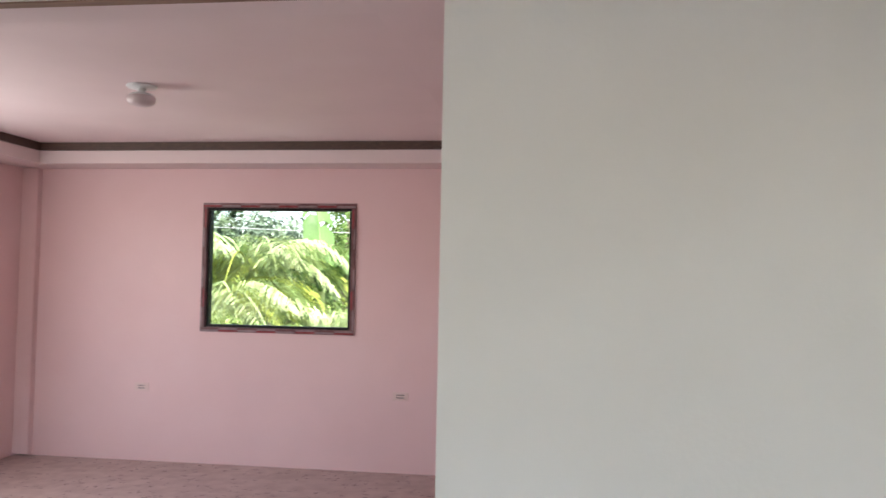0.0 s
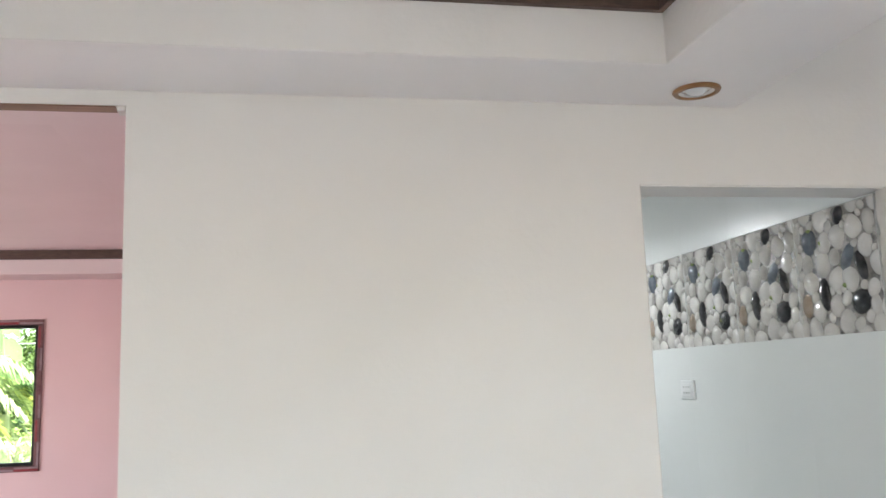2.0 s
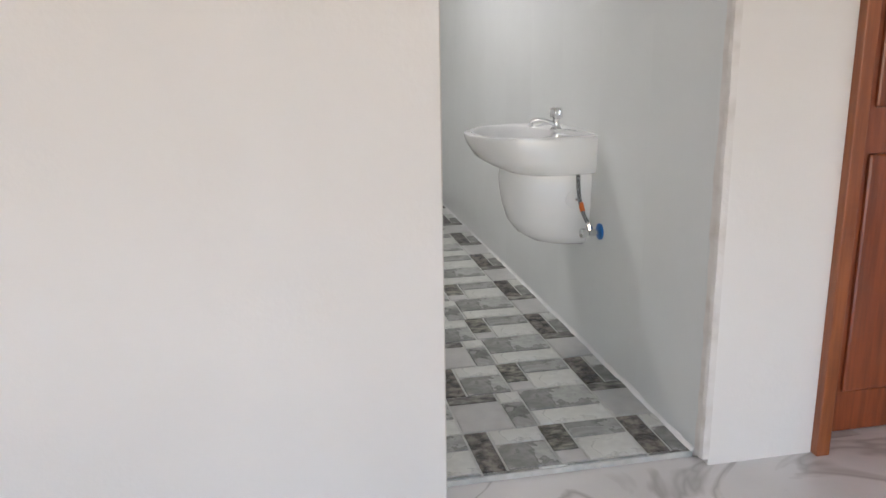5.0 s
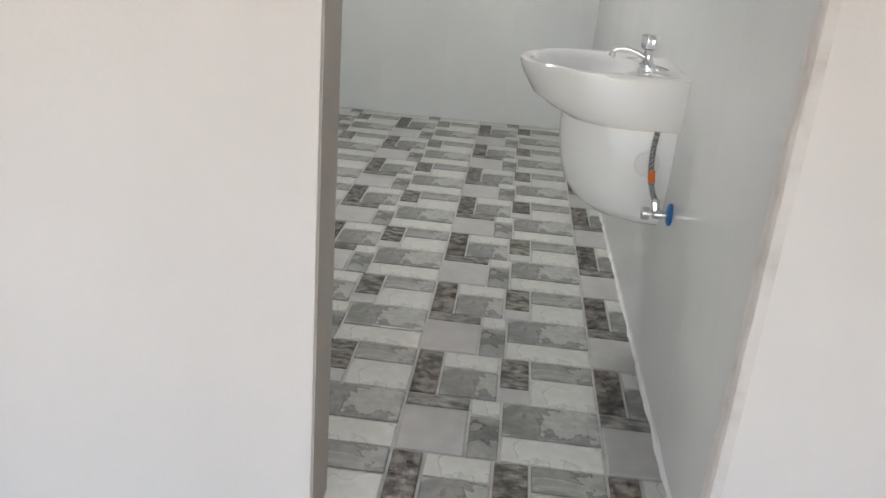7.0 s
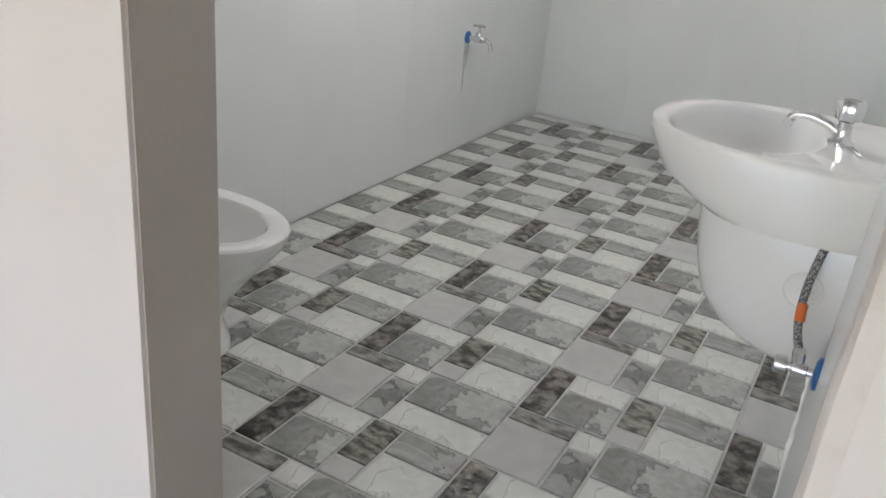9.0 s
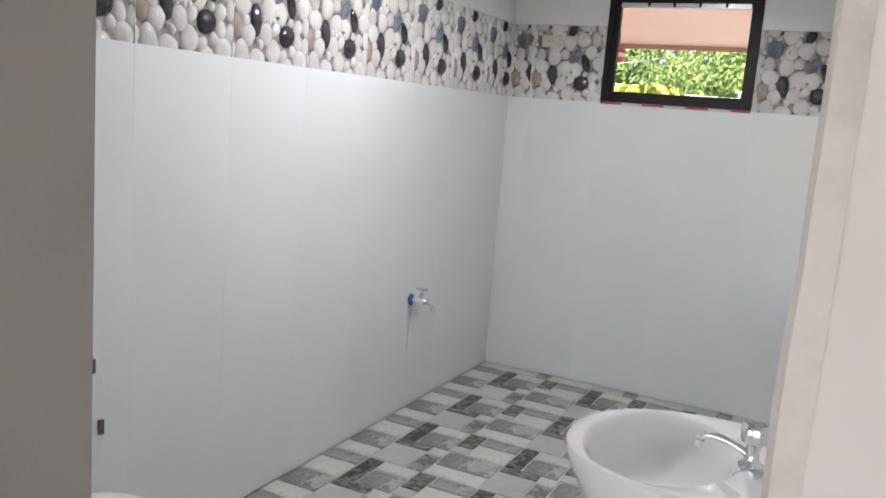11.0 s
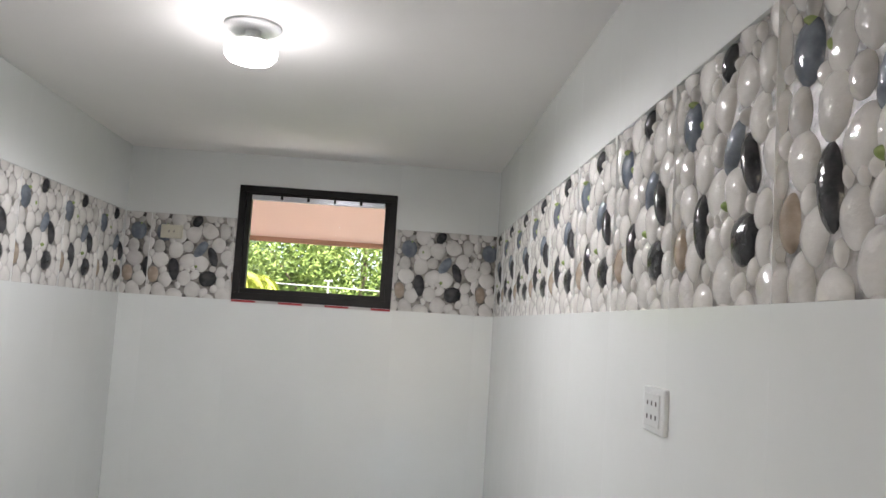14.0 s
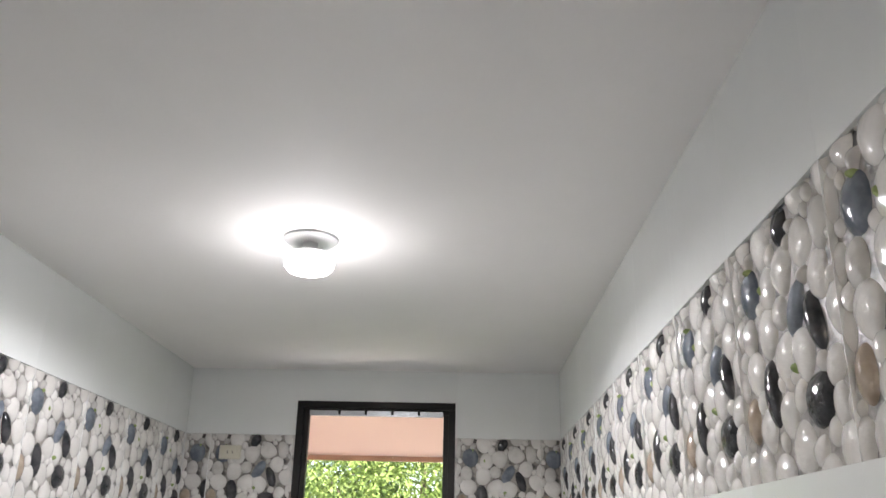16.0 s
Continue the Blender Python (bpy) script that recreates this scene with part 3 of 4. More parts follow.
# ---- ceiling lamps ----
def ceiling_lamp(x, y, z, lit):
    t = thing("ceiling_lamp", (x, y, z), "lit flat round bulb on a white ceiling socket" if lit else "unlit flat round bulb on a white ceiling socket", "lamp")
    part("rose", spin([(0.0, 0.0), (0.078, 0.0), (0.078, -0.006), (0.070, -0.012), (0.03, -0.015), (0.0, -0.015)], (x, y, z)), M_PLASTIC, t, smooth=True)
    part("socket", spin([(0.0, -0.014), (0.022, -0.014), (0.021, -0.040), (0.0, -0.040)], (x, y, z)), M_PLASTIC, t, smooth=True)
    part("bulb_base", spin([(0.0, -0.036), (0.026, -0.037), (0.046, -0.041), (0.060, -0.048), (0.065, -0.054), (0.0, -0.055)], (x, y, z)), M_PLASTIC, t, smooth=True)
    part("bulb", spin([(0.0, -0.0552), (0.067, -0.0552), (0.0725, -0.066), (0.070, -0.085), (0.059, -0.098), (0.035, -0.106), (0.0, -0.108)], (x, y, z)), M_BULB if lit else M_FROST, t, smooth=True)
    return t


ceiling_lamp(-0.28, 1.235, ZB, True)
ceiling_lamp(-3.30, 1.07, 2.372, False)


def downlight(x, y, z, ring):
    k = 1.0 if ring is M_GOLD else 0.6
    t = thing("downlight", (x, y, z), "recessed round ceiling downlight with a brass rim" if ring is M_GOLD else "small recessed ceiling downlight with a pinkish rim", "lamp", "recessed downlights")
    part("inner_ring", spin([(0.036 * k, 0.001), (0.0455 * k, 0.001), (0.0455 * k, -0.006 * k), (0.040 * k, -0.0055 * k), (0.036 * k, -0.002 * k), (0.036 * k, 0.001)], (x, y, z)), M_CHROME if k == 1.0 else M_PLASTIC, t, smooth=True)
    part("rim", spin([(0.045 * k, 0.002), (0.060 * k, 0.002), (0.062 * k, -0.004), (0.058 * k, -0.009 * k), (0.049 * k, -0.010 * k), (0.045 * k, -0.004), (0.045 * k, 0.002)], (x, y, z)), ring, t, smooth=True)
    part("reflector", spin([(0.0, -0.0006), (0.046 * k, -0.0006), (0.046 * k, -0.0012), (0.0, -0.0012)], (x, y, z)), M_CHROME if k == 1.0 else M_RUBBER, t)
    part("bulb", spin([(0.0, -0.012 * k), (0.018 * k, -0.011 * k), (0.026 * k, -0.004), (0.026 * k, -0.001), (0.0, -0.001)], (x, y, z)), M_PLASTIC, t, smooth=True)
    return t


downlight(0.0, -0.945, SOF, M_GOLD)
downlight(-1.66, -0.10, 2.372, M_PINKP)
downlight(-5.03, 2.80, BS, M_PINKP)


# ---- sockets ----
def socket(x, y, z, normal, w, h, material, holes, label):
    """A wall plate with a raised middle and holes; normal is 'x' (faces -x) or 'y' (faces -y)."""
    t = thing("wall_socket", (x, y, z), label, "socket")

    def slab3(u0, u1, v0, v1, d0, d1, bev):
        if normal == "y":
            return box(x + u0, x + u1, y - d1, y - d0, z + v0, z + v1, bev)
        return box(x - d1, x - d0, y + u0, y + u1, z + v0, z + v1, bev)

    part("plate", slab3(-w / 2, w / 2, -h / 2, h / 2, -0.002, 0.009, 0.003), material, t)
    part("insert", slab3(-w * 0.34, w * 0.34, -h * 0.36, h * 0.36, 0.008, 0.0115, 0.0015), material, t)
    for u, v, a, b in holes:
        part("hole", slab3(u - a, u + a, v - b, v + b, 0.011, 0.0121, 0), M_RUBBER, t)
    return t


six = [(u, v, 0.0028, 0.0040) for u in (-0.024, 0.0, 0.024) for v in (-0.012, 0.012)]
socket(XR, 0.478, 1.383, "x", 0.118, 0.080, M_PLASTIC, six, "white wall socket with six slots on the tiles")
socket(-0.953, YB - 0.004, 1.875, "y", 0.105, 0.066, M_CREAMP, [(-0.012, 0, 0.002, 0.006), (0.012, 0, 0.002, 0.006)], "cream plastic socket on the pebble border")
for x in (-4.301, -2.27):
    socket(x, YB, 0.527, "y", 0.115, 0.062, M_PINKP, [(0, 0.010, 0.030, 0.003), (0, -0.010, 0.030, 0.003)], "pinkish wall socket with two dark slots")


# ---- wash basin ----
YC = 0.268


def d_outline(depth, half, n=2.6, steps=90, taper=0.0):
    pts = []
    for i in range(steps + 1):
        a = -math.pi / 2 + math.pi * i / steps
        c, s = max(0.0, math.cos(a)), math.sin(a)
        pts.append((XR + 0.014 - (depth + 0.014) * c ** (2 / n), YC + half * (1 - taper * (1 - c ** (2 / n)) ** 2) * math.copysign(abs(s) ** (2 / n), s)))
    return pts


def cast(outline, cx, cy, count=88):
    """Points of a closed outline in even directions from a centre."""
    out = []
    for k in range(count):
        a = 2 * math.pi * k / count
        dx, dy = math.cos(a), math.sin(a)
        best = 0.01
        for (x0, y0), (x1, y1) in zip(outline, outline[1:] + outline[:1]):
            ex, ey = x1 - x0, y1 - y0
            det = dx * (-ey) + ex * dy
            if abs(det) < 1e-12:
                continue
            t = ((x0 - cx) * (-ey) + ex * (y0 - cy)) / det
            s = (dx * (y0 - cy) - dy * (x0 - cx)) / det
            if t > 0 and -1e-6 <= s <= 1 + 1e-6:
                best = max(best, t)
        out.append((cx + dx * best, cy + dy * best))
    return out


basin = thing("wash_basin", (XR, YC, 0.66), "white wall-hung ceramic wash basin with half pedestal", "basin")
BCX = 0.40
rings = []
for z, dep, half, nn in ((0.682, 0.285, 0.225, 3.0), (0.687, 0.305, 0.243, 2.9), (0.706, 0.347, 0.253, 2.7), (0.735, 0.395, 0.258, 2.6), (0.785, 0.428, 0.261, 2.4), (0.812, 0.438, 0.262, 2.4), (0.822, 0.435, 0.260, 2.4), (0.826, 0.426, 0.255, 2.4)):
    rings.append([(x, y, z) for x, y in cast(d_outline(dep, half, nn, taper=0.17), BCX, YC)])


def oval(ax, ay, z, cx=BCX - 0.015):
    pts = [(cx + ax * math.cos(a), YC + ay * math.sin(a)) for a in [2 * math.pi * i / 120 for i in range(120)]]
    return [(x, y, z) for x, y in cast(pts, BCX, YC)]


for ax, ay, z in ((0.155, 0.205, 0.824), (0.148, 0.198, 0.818), (0.140, 0.188, 0.80), (0.128, 0.17, 0.765), (0.10, 0.13, 0.72), (0.06, 0.075, 0.697), (0.022, 0.022, 0.690)):
    rings.append(oval(ax, ay, z))
part("bowl", loft(rings), M_CERAMIC, basin, smooth=True)
part("drain", spin([(0.0, 0.0), (0.02, 0.0), (0.021, 0.003), (0.012, 0.004), (0.0, 0.002)], (BCX - 0.015, YC, 0.690)), M_CHROME, basin, "chrome drain ring", smooth=True)
part("overflow", spin([(0.0, 0.0), (0.011, 0.0), (0.012, 0.003), (0.006, 0.003), (0.0, 0.001)], (0.520, YC, 0.792), (-1, 0, 0.35)), M_CHROME, basin, "chrome overflow ring", smooth=True)
rings = [[(x, y, z) for x, y in cast(d_outline(dep, half, 2.3), 0.59, YC, 64)] for z, dep, half in
         ((0.386, 0.07, 0.055), (0.389, 0.125, 0.09), (0.403, 0.18, 0.12), (0.435, 0.235, 0.145), (0.485, 0.272, 0.160), (0.55, 0.292, 0.168), (0.61, 0.302, 0.172), (0.655, 0.305, 0.174), (0.684, 0.30, 0.170))]
ped = part("pedestal", loft(rings), M_CERAMIC, basin, "white ceramic half pedestal", smooth=True)
part("bolt_recess", spin([(0.0, 0.0), (0.030, 0.0), (0.034, 0.002), (0.036, 0.0035), (0.034, 0.005), (0.028, 0.003), (0.0, 0.0025)], (0.57, YC - 0.167, 0.585), (0.0, -1.0, 0.0)), M_CERAMIC, ped, smooth=True)
part("bolt", spin([(0.0, 0.0), (0.006, 0.0), (0.006, 0.012), (0.0, 0.013)], (0.58, YC - 0.169, 0.585), (0, -1, 0), 8), M_CHROME, ped)

tap = thing("basin_tap", (0.553, 0.262, 0.826), "chrome pillar tap with fluted knob and swan spout", "tap")
part("base", spin([(0.0, 0.0), (0.024, 0.0), (0.024, 0.004), (0.018, 0.007), (0.014, 0.016), (0.013, 0.038), (0.015, 0.044), (0.0, 0.044)], (0.553, 0.262, 0.825)), M_CHROME, tap, smooth=True)
bm = bmesh.new()
rings = []
for h, r in ((0.044, 0.013), (0.047, 0.022), (0.062, 0.0245), (0.078, 0.0245), (0.084, 0.020), (0.086, 0.0)):
    rings.append([(0.553 + (r * (1 + 0.09 * math.cos(6 * a))) * math.cos(a), 0.262 + (r * (1 + 0.09 * math.cos(6 * a))) * math.sin(a), 0.825 + h) for a in [2 * math.pi * i / 36 for i in range(36)]])
part("knob", loft(rings, bm=bm), M_CHROME, tap, smooth=True)
part("spout", tube(bez((0.545, 0.262, 0.846), (0.495, 0.266, 0.873), (0.462, 0.269, 0.862), 9) + [Vector((0.453, 0.27, 0.852))], 0.0085, 12, taper=0.0075), M_CHROME, tap, smooth=True)
part("aerator", spin([(0.0, 0.0), (0.010, 0.0), (0.011, 0.012), (0.009, 0.014), (0.0, 0.014)], (0.452, 0.27, 0.840), (0.25, 0, 1)), M_CHROME, tap, smooth=True)
part("chain_bar", tube([(0.575, 0.235, 0.829), (0.59, 0.20, 0.829), (0.60, 0.165, 0.829)], 0.0025, 6), M_CHROME, tap, smooth=True)

valve = thing("angle_valve", (XR, -0.004, 0.48), "chrome angle valve with blue flange and braided hose", "valve")
part("flange", spin([(0.0, 0.0), (0.030, 0.0), (0.030, 0.006), (0.022, 0.010), (0.0, 0.011)], (XR, -0.004, 0.482), (-1, 0, 0)), M_BLUE, valve, "blue plastic flange", smooth=True)
part("body", spin([(0.0, 0.009), (0.009, 0.009), (0.009, 0.02), (0.013, 0.022), (0.013, 0.045), (0.008, 0.047), (0.008, 0.054), (0.017, 0.056), (0.018, 0.074), (0.014, 0.077), (0.0, 0.077)], (XR, -0.004, 0.480), (-1, 0, 0), 20), M_CHROME, valve, smooth=True)
part("nut", spin([(0.0, 0.0), (0.011, 0.0), (0.012, 0.022), (0.009, 0.03), (0.0, 0.03)], (0.598, 0.0, 0.488), (-0.12, 0.25, 1), 8), M_CHROME, valve)
part("hose", tube(bez((0.594, 0.006, 0.512), (0.560, 0.040, 0.57), (0.588, 0.105, 0.690), 14), 0.0075, 12), M_HOSE, valve, "braided steel hose", smooth=True)
part("tag", tube(bez((0.5806, 0.030, 0.553), (0.578, 0.038, 0.566), (0.578, 0.046, 0.582), 4), 0.0095, 12), M_ORANGE, valve, "orange plastic sleeve", smooth=True)

# ---- silicone along the wall's foot ----
bm = bmesh.new()
rng = random.Random(17)
rows_ = []
for i in range(70):
    y = YF + 0.05 + (YB - YF - 0.06) * i / 69
    a = 0.007 + 0.007 * rng.random() * (1.0 if i < 40 else 0.4)
    h = 0.006 + 0.010 * rng.random() * (1.0 if i < 40 else 0.4)
    rows_.append([(XR - a, y, 0.0005), (XR - a * 0.35, y, h * 0.45), (XR - 0.0005, y, h), (XR + 0.002, y, 0.0005)])
loft(rows_, bm=bm)
tagged(part("trim_silicone", bm, M_CERAMIC), "smeared white silicone along the foot of the tiles", "trim", kind="structure")

# ---- toilet ----
TYC = -0.022
toilet = thing("toilet", (-0.86, TYC, 0.0), "white ceramic toilet with raised seat beside the wall", "toilet")


def egg(x0, x1, half, z, n=48, k=2.3):
    """Egg-shaped ring from the back x0 to the front x1."""
    cx = x0 + (x1 - x0) * 0.42
    out = []
    for i in range(n):
        a = 2 * math.pi * i / n
        c, s = math.cos(a), math.sin(a)
        r = (x1 - cx) if c > 0 else (cx - x0)
        out.append((cx + r * math.copysign(abs(c) ** (2 / k), c), TYC + half * math.copysign(abs(s) ** (2 / k), s), z))
    return out


rings = [egg(-1.08, -0.74, 0.115, 0.0), egg(-1.08, -0.74, 0.113, 0.03), egg(-1.08, -0.76, 0.10, 0.09), egg(-1.08, -0.73, 0.11, 0.17), egg(-1.07, -0.65, 0.15, 0.27), egg(-1.06, -0.58, 0.178, 0.35),
         egg(-1.06, -0.562, 0.185, 0.385), egg(-1.06, -0.562, 0.185, 0.398), egg(-1.055, -0.568, 0.180, 0.404), egg(-0.985, -0.612, 0.135, 0.404), egg(-0.975, -0.622, 0.126, 0.396), egg(-0.96, -0.645, 0.11, 0.33), egg(-0.93, -0.70, 0.075, 0.24), egg(-0.90, -0.78, 0.03, 0.20)]
rings = [[(x, y, z * 0.955) for x, y, z in ring] for ring in rings]
part("bowl", loft(rings), M_CERAMIC, toilet, smooth=True)
part("tank", box(XL + 0.003, -1.085, TYC - 0.17, TYC + 0.145, 0.36, 0.74, 0.02), M_CERAMIC, toilet, smooth=True)
part("plinth", box(XL + 0.02, -1.04, TYC - 0.10, TYC + 0.10, 0.0, 0.375, 0.015), M_CERAMIC, toilet, smooth=True)


def raised(outer, inner, lean, x, thick, z0):
    """A flat ring or plate standing nearly upright on the hinge."""
    bm = bmesh.new()

    def loop(half, height, zb, off):
        pts = []
        for i in range(40):
            a = 2 * math.pi * i / 40
            c, s = math.cos(a), math.sin(a)
            u, v = half * math.copysign(abs(c) ** 0.85, c), zb + height / 2 + height / 2 * math.copysign(abs(s) ** 0.85, s)
            pts.append((x - lean * v + off, TYC + u, z0 + v))
        return pts

    o = [loop(outer[0], outer[1], 0.0, 0.0), loop(outer[0] * 1.0, outer[1], 0.0, thick * 0.7), loop(outer[0] * 0.97, outer[1] * 0.98, 0.004, thick)]
    if inner:
        i_ = [loop(inner[0] * 1.04, inner[1] * 1.03, inner[2], thick), loop(inner[0], inner[1], inner[2], thick * 0.7), loop(inner[0], inner[1], inner[2], 0.0)]
        return loft(o + i_ + [o[0]], caps=(False, False))
    return loft(o)


part("lid", raised((0.190, 0.44), None, 0.10, -1.062, 0.016, 0.398), M_PLASTIC, toilet, smooth=True)
seat = part("seat", raised((0.193, 0.435), (0.118, 0.265, 0.085), 0.10, -1.042, 0.018, 0.398), M_PLASTIC, toilet, "raised white seat ring", smooth=True)
for u, v in ((0.150, 0.318), (0.166, 0.150), (-0.150, 0.318), (-0.166, 0.150)):
    x = -1.024 - 0.10 * v
    part("bumper", box(x - 0.004, x + 0.008, TYC + u - 0.008, TYC + u + 0.008, 0.398 + v - 0.02, 0.398 + v + 0.02, 0.003), M_RUBBER, seat, "grey rubber bumper")
part("hinge", tube([(-1.04, TYC - 0.12, 0.394), (-1.04, TYC + 0.12, 0.394)], 0.009, 10), M_CHROME, toilet, smooth=True)

# ---- wall tap ----
M_DRIP = mat("dried_water_mark", (0.40, 0.41, 0.41), (0.56, 0.57, 0.57), 0.5, scale=30)
bm = bmesh.new()
prev = None
for y0, y1, z in ((2.070, 2.118, 0.525), (2.072, 2.115, 0.46), (2.076, 2.107, 0.41), (2.082, 2.097, 0.385), (2.084, 2.093, 0.32), (2.087, 2.091, 0.285)):
    row = [bm.verts.new((XL + 0.0012, y0, z)), bm.verts.new((XL + 0.0012, y1, z)), bm.verts.new((XL + 0.0002, y1, z)), bm.verts.new((XL + 0.0002, y0, z))]
    if prev:
        for i in range(4):
            bm.faces.new((prev[i], prev[(i + 1) % 4], row[(i + 1) % 4], row[i]))
    prev = row
tagged(part("water_mark", bm, M_DRIP), "faint grey drip mark on the tiles below a tap", "stain")

fy, fz = 2.095, 0.545
faucet = thing("wall_tap", (XL, fy, fz), "chrome wall tap with tee handle and blue flange", "tap")
part("flange", spin([(0.0, 0.0), (0.028, 0.0), (0.028, 0.007), (0.018, 0.011), (0.0, 0.012)], (XL, fy, fz), (1, 0, 0)), M_BLUE, faucet, "blue plastic flange", smooth=True)
part("body", spin([(0.0, 0.008), (0.011, 0.008), (0.011, 0.035), (0.017, 0.038), (0.018, 0.075), (0.012, 0.082), (0.010, 0.10), (0.0, 0.102)], (XL, fy, fz), (1, 0, 0), 20), M_CHROME, faucet, smooth=True)
part("spout", tube([(XL + 0.085, fy, fz), (XL + 0.112, fy, fz - 0.006), (XL + 0.122, fy, fz - 0.022), (XL + 0.124, fy, fz - 0.042)], 0.010, 12), M_CHROME, faucet, smooth=True)
part("bonnet", spin([(0.0, 0.0), (0.012, 0.0), (0.012, 0.02), (0.007, 0.024), (0.006, 0.046), (0.0, 0.046)], (XL + 0.057, fy, fz + 0.012), (0, 0, 1), 16), M_CHROME, faucet, smooth=True)
part("handle", tube([(XL + 0.030, fy - 0.01, fz + 0.060), (XL + 0.057, fy, fz + 0.062), (XL + 0.084, fy + 0.01, fz + 0.060)], 0.006, 10), M_CHROME, faucet, smooth=True)

# ---- outside ----
M_SOIL = mat("ground_soil", (0.10, 0.09, 0.05), (0.08, 0.13, 0.04), 0.95, scale=1.5, bump=0.4, bscale=6)
M_BOUNCE = mat("pale_bounce_slab", (0.50, 0.47, 0.43), (0.58, 0.55, 0.51), 0.9, scale=1.5, bump=0.2)
M_BARK = mat("bark", (0.14, 0.10, 0.07), (0.24, 0.19, 0.14), 0.9, scale=9, stretch=(3, 3, 0.6), bump=0.6, bscale=20)


def leaf_mat(name, c1, c2, rough=0.6, island=0.35):
    m = mat(name, c1, c2, rough, scale=1.2, island=island)
    m.node_tree.nodes["Principled BSDF"].inputs["Specular IOR Level"].default_value = 0.12
    return m


M_LEAF_D = leaf_mat("dark_tree_leaves", (0.07, 0.105, 0.055), (0.115, 0.16, 0.085))
M_LEAF_M = leaf_mat("tree_leaves", (0.08, 0.14, 0.035), (0.15, 0.22, 0.06))
M_LEAF_Y = leaf_mat("yellow_green_leaves", (0.15, 0.225, 0.05), (0.26, 0.335, 0.10), island=0.2)
# distance haze is mixed into the far trees' leaf colour
M_LEAF_F = leaf_mat("far_leaves_painted_haze", (0.13, 0.18, 0.12), (0.22, 0.28, 0.19))
M_PALM = leaf_mat("palm_leaflets", (0.36, 0.45, 0.19), (0.56, 0.62, 0.36), island=0.2)
M_PALM_G = leaf_mat("green_palm_leaflets", (0.25, 0.36, 0.15), (0.42, 0.51, 0.26))
M_PALM_Y = leaf_mat("yellow_palm_leaflets", (0.36, 0.41, 0.07), (0.50, 0.54, 0.14))
M_BANANA = leaf_mat("banana_leaf", (0.08, 0.16, 0.045), (0.15, 0.255, 0.085), 0.45)

tagged(part("ground", box(-700, 700, YB + 0.16, 1400, -2.7, -2.5), M_SOIL), "grassy soil sloping away outside the house", "ground", kind="structure")
# unseen pale slab, added to bounce sun onto the eave's underside
tagged(part("yard", box(-9, 6, YB + 0.17, 9.0, -2.5, -2.44), M_BOUNCE), "added unseen pale slab bouncing sunlight up to the eave", "yard", kind="structure")
eave = thing("roof_eave", (-0.2, YB + 0.15, 2.5), "peach painted roof eave above the bathroom window", "eave")
bm = bmesh.new()
loft([[(x, YB + 0.15, 2.52), (x, 4.20, 1.985), (x, 4.20, 2.03), (x, YB + 0.15, 2.58)] for x in (-1.35, 2.6)], bm=bm)
part("underside", bm, M_PEACH, eave)
part("edge_board", box(-1.35, 2.6, 4.203, 4.225, 1.955, 2.06, 0.004), M_PEACHD, eave)
float_ = thing("hanging_lantern", (-0.85, 4.1, 1.90), "small red and white round lantern under the eave", "lantern")
part("globe", spin([(0.0, -0.05), (0.035, -0.042), (0.055, -0.015), (0.055, 0.015), (0.035, 0.042), (0.0, 0.05)], (-0.85, 4.1, 1.90), n=16), M_RED, float_, smooth=True)
part("band", spin([(0.03, -0.012), (0.057, -0.012), (0.057, 0.012), (0.03, 0.012)], (-0.85, 4.1, 1.90), n=16), M_TAPE, float_, smooth=True)
part("cord", tube([(-0.85, 4.1, 1.94), (-0.85, 4.1, 2.06)], 0.003, 6), M_RUBBER, float_)


def crown_bm(rng, centre, radii, count, size, clumps=26):
    """Leaves gathered in clumps over an uneven crown."""
    verts, faces = [], []
    cs = []
    for _ in range(clumps):
        d = Vector((rng.gauss(0, 1), rng.gauss(0, 1), rng.gauss(0, 1))).normalized()
        r = rng.uniform(0.45, 1.0)
        cs.append((Vector((d.x * radii[0], d.y * radii[1], d.z * radii[2])) * r, rng.uniform(0.22, 0.42)))
    for _ in range(count):
        c, s = cs[rng.randrange(clumps)]
        d = Vector((rng.gauss(0, 1), rng.gauss(0, 1), rng.gauss(0, 1))).normalized()
        p = Vector(centre) + c + Vector((d.x * radii[0], d.y * radii[1], d.z * radii[2] * 0.8)) * s * rng.random() ** 0.4
        n = (d + Vector((rng.uniform(-0.6, 0.6), rng.uniform(-0.6, 0.6), rng.uniform(0.1, 0.9)))).normalized()
        u = n.orthogonal().normalized()
        a = rng.uniform(0, 6.28)
        v = n.cross(u)
        l = size * rng.uniform(0.6, 1.3)
        w = l * 0.42
        e = math.cos(a) * u + math.sin(a) * v
        f = n.cross(e)
        k = len(verts)
        verts += [p - e * l, p + f * w + n * w * 0.3, p + e * l - n * w * 0.4, p - f * w + n * w * 0.3]
        faces.append((k, k + 1, k + 2, k + 3))
    me = bpy.data.meshes.new("crown")
    me.from_pydata(verts, [], faces)
    return me


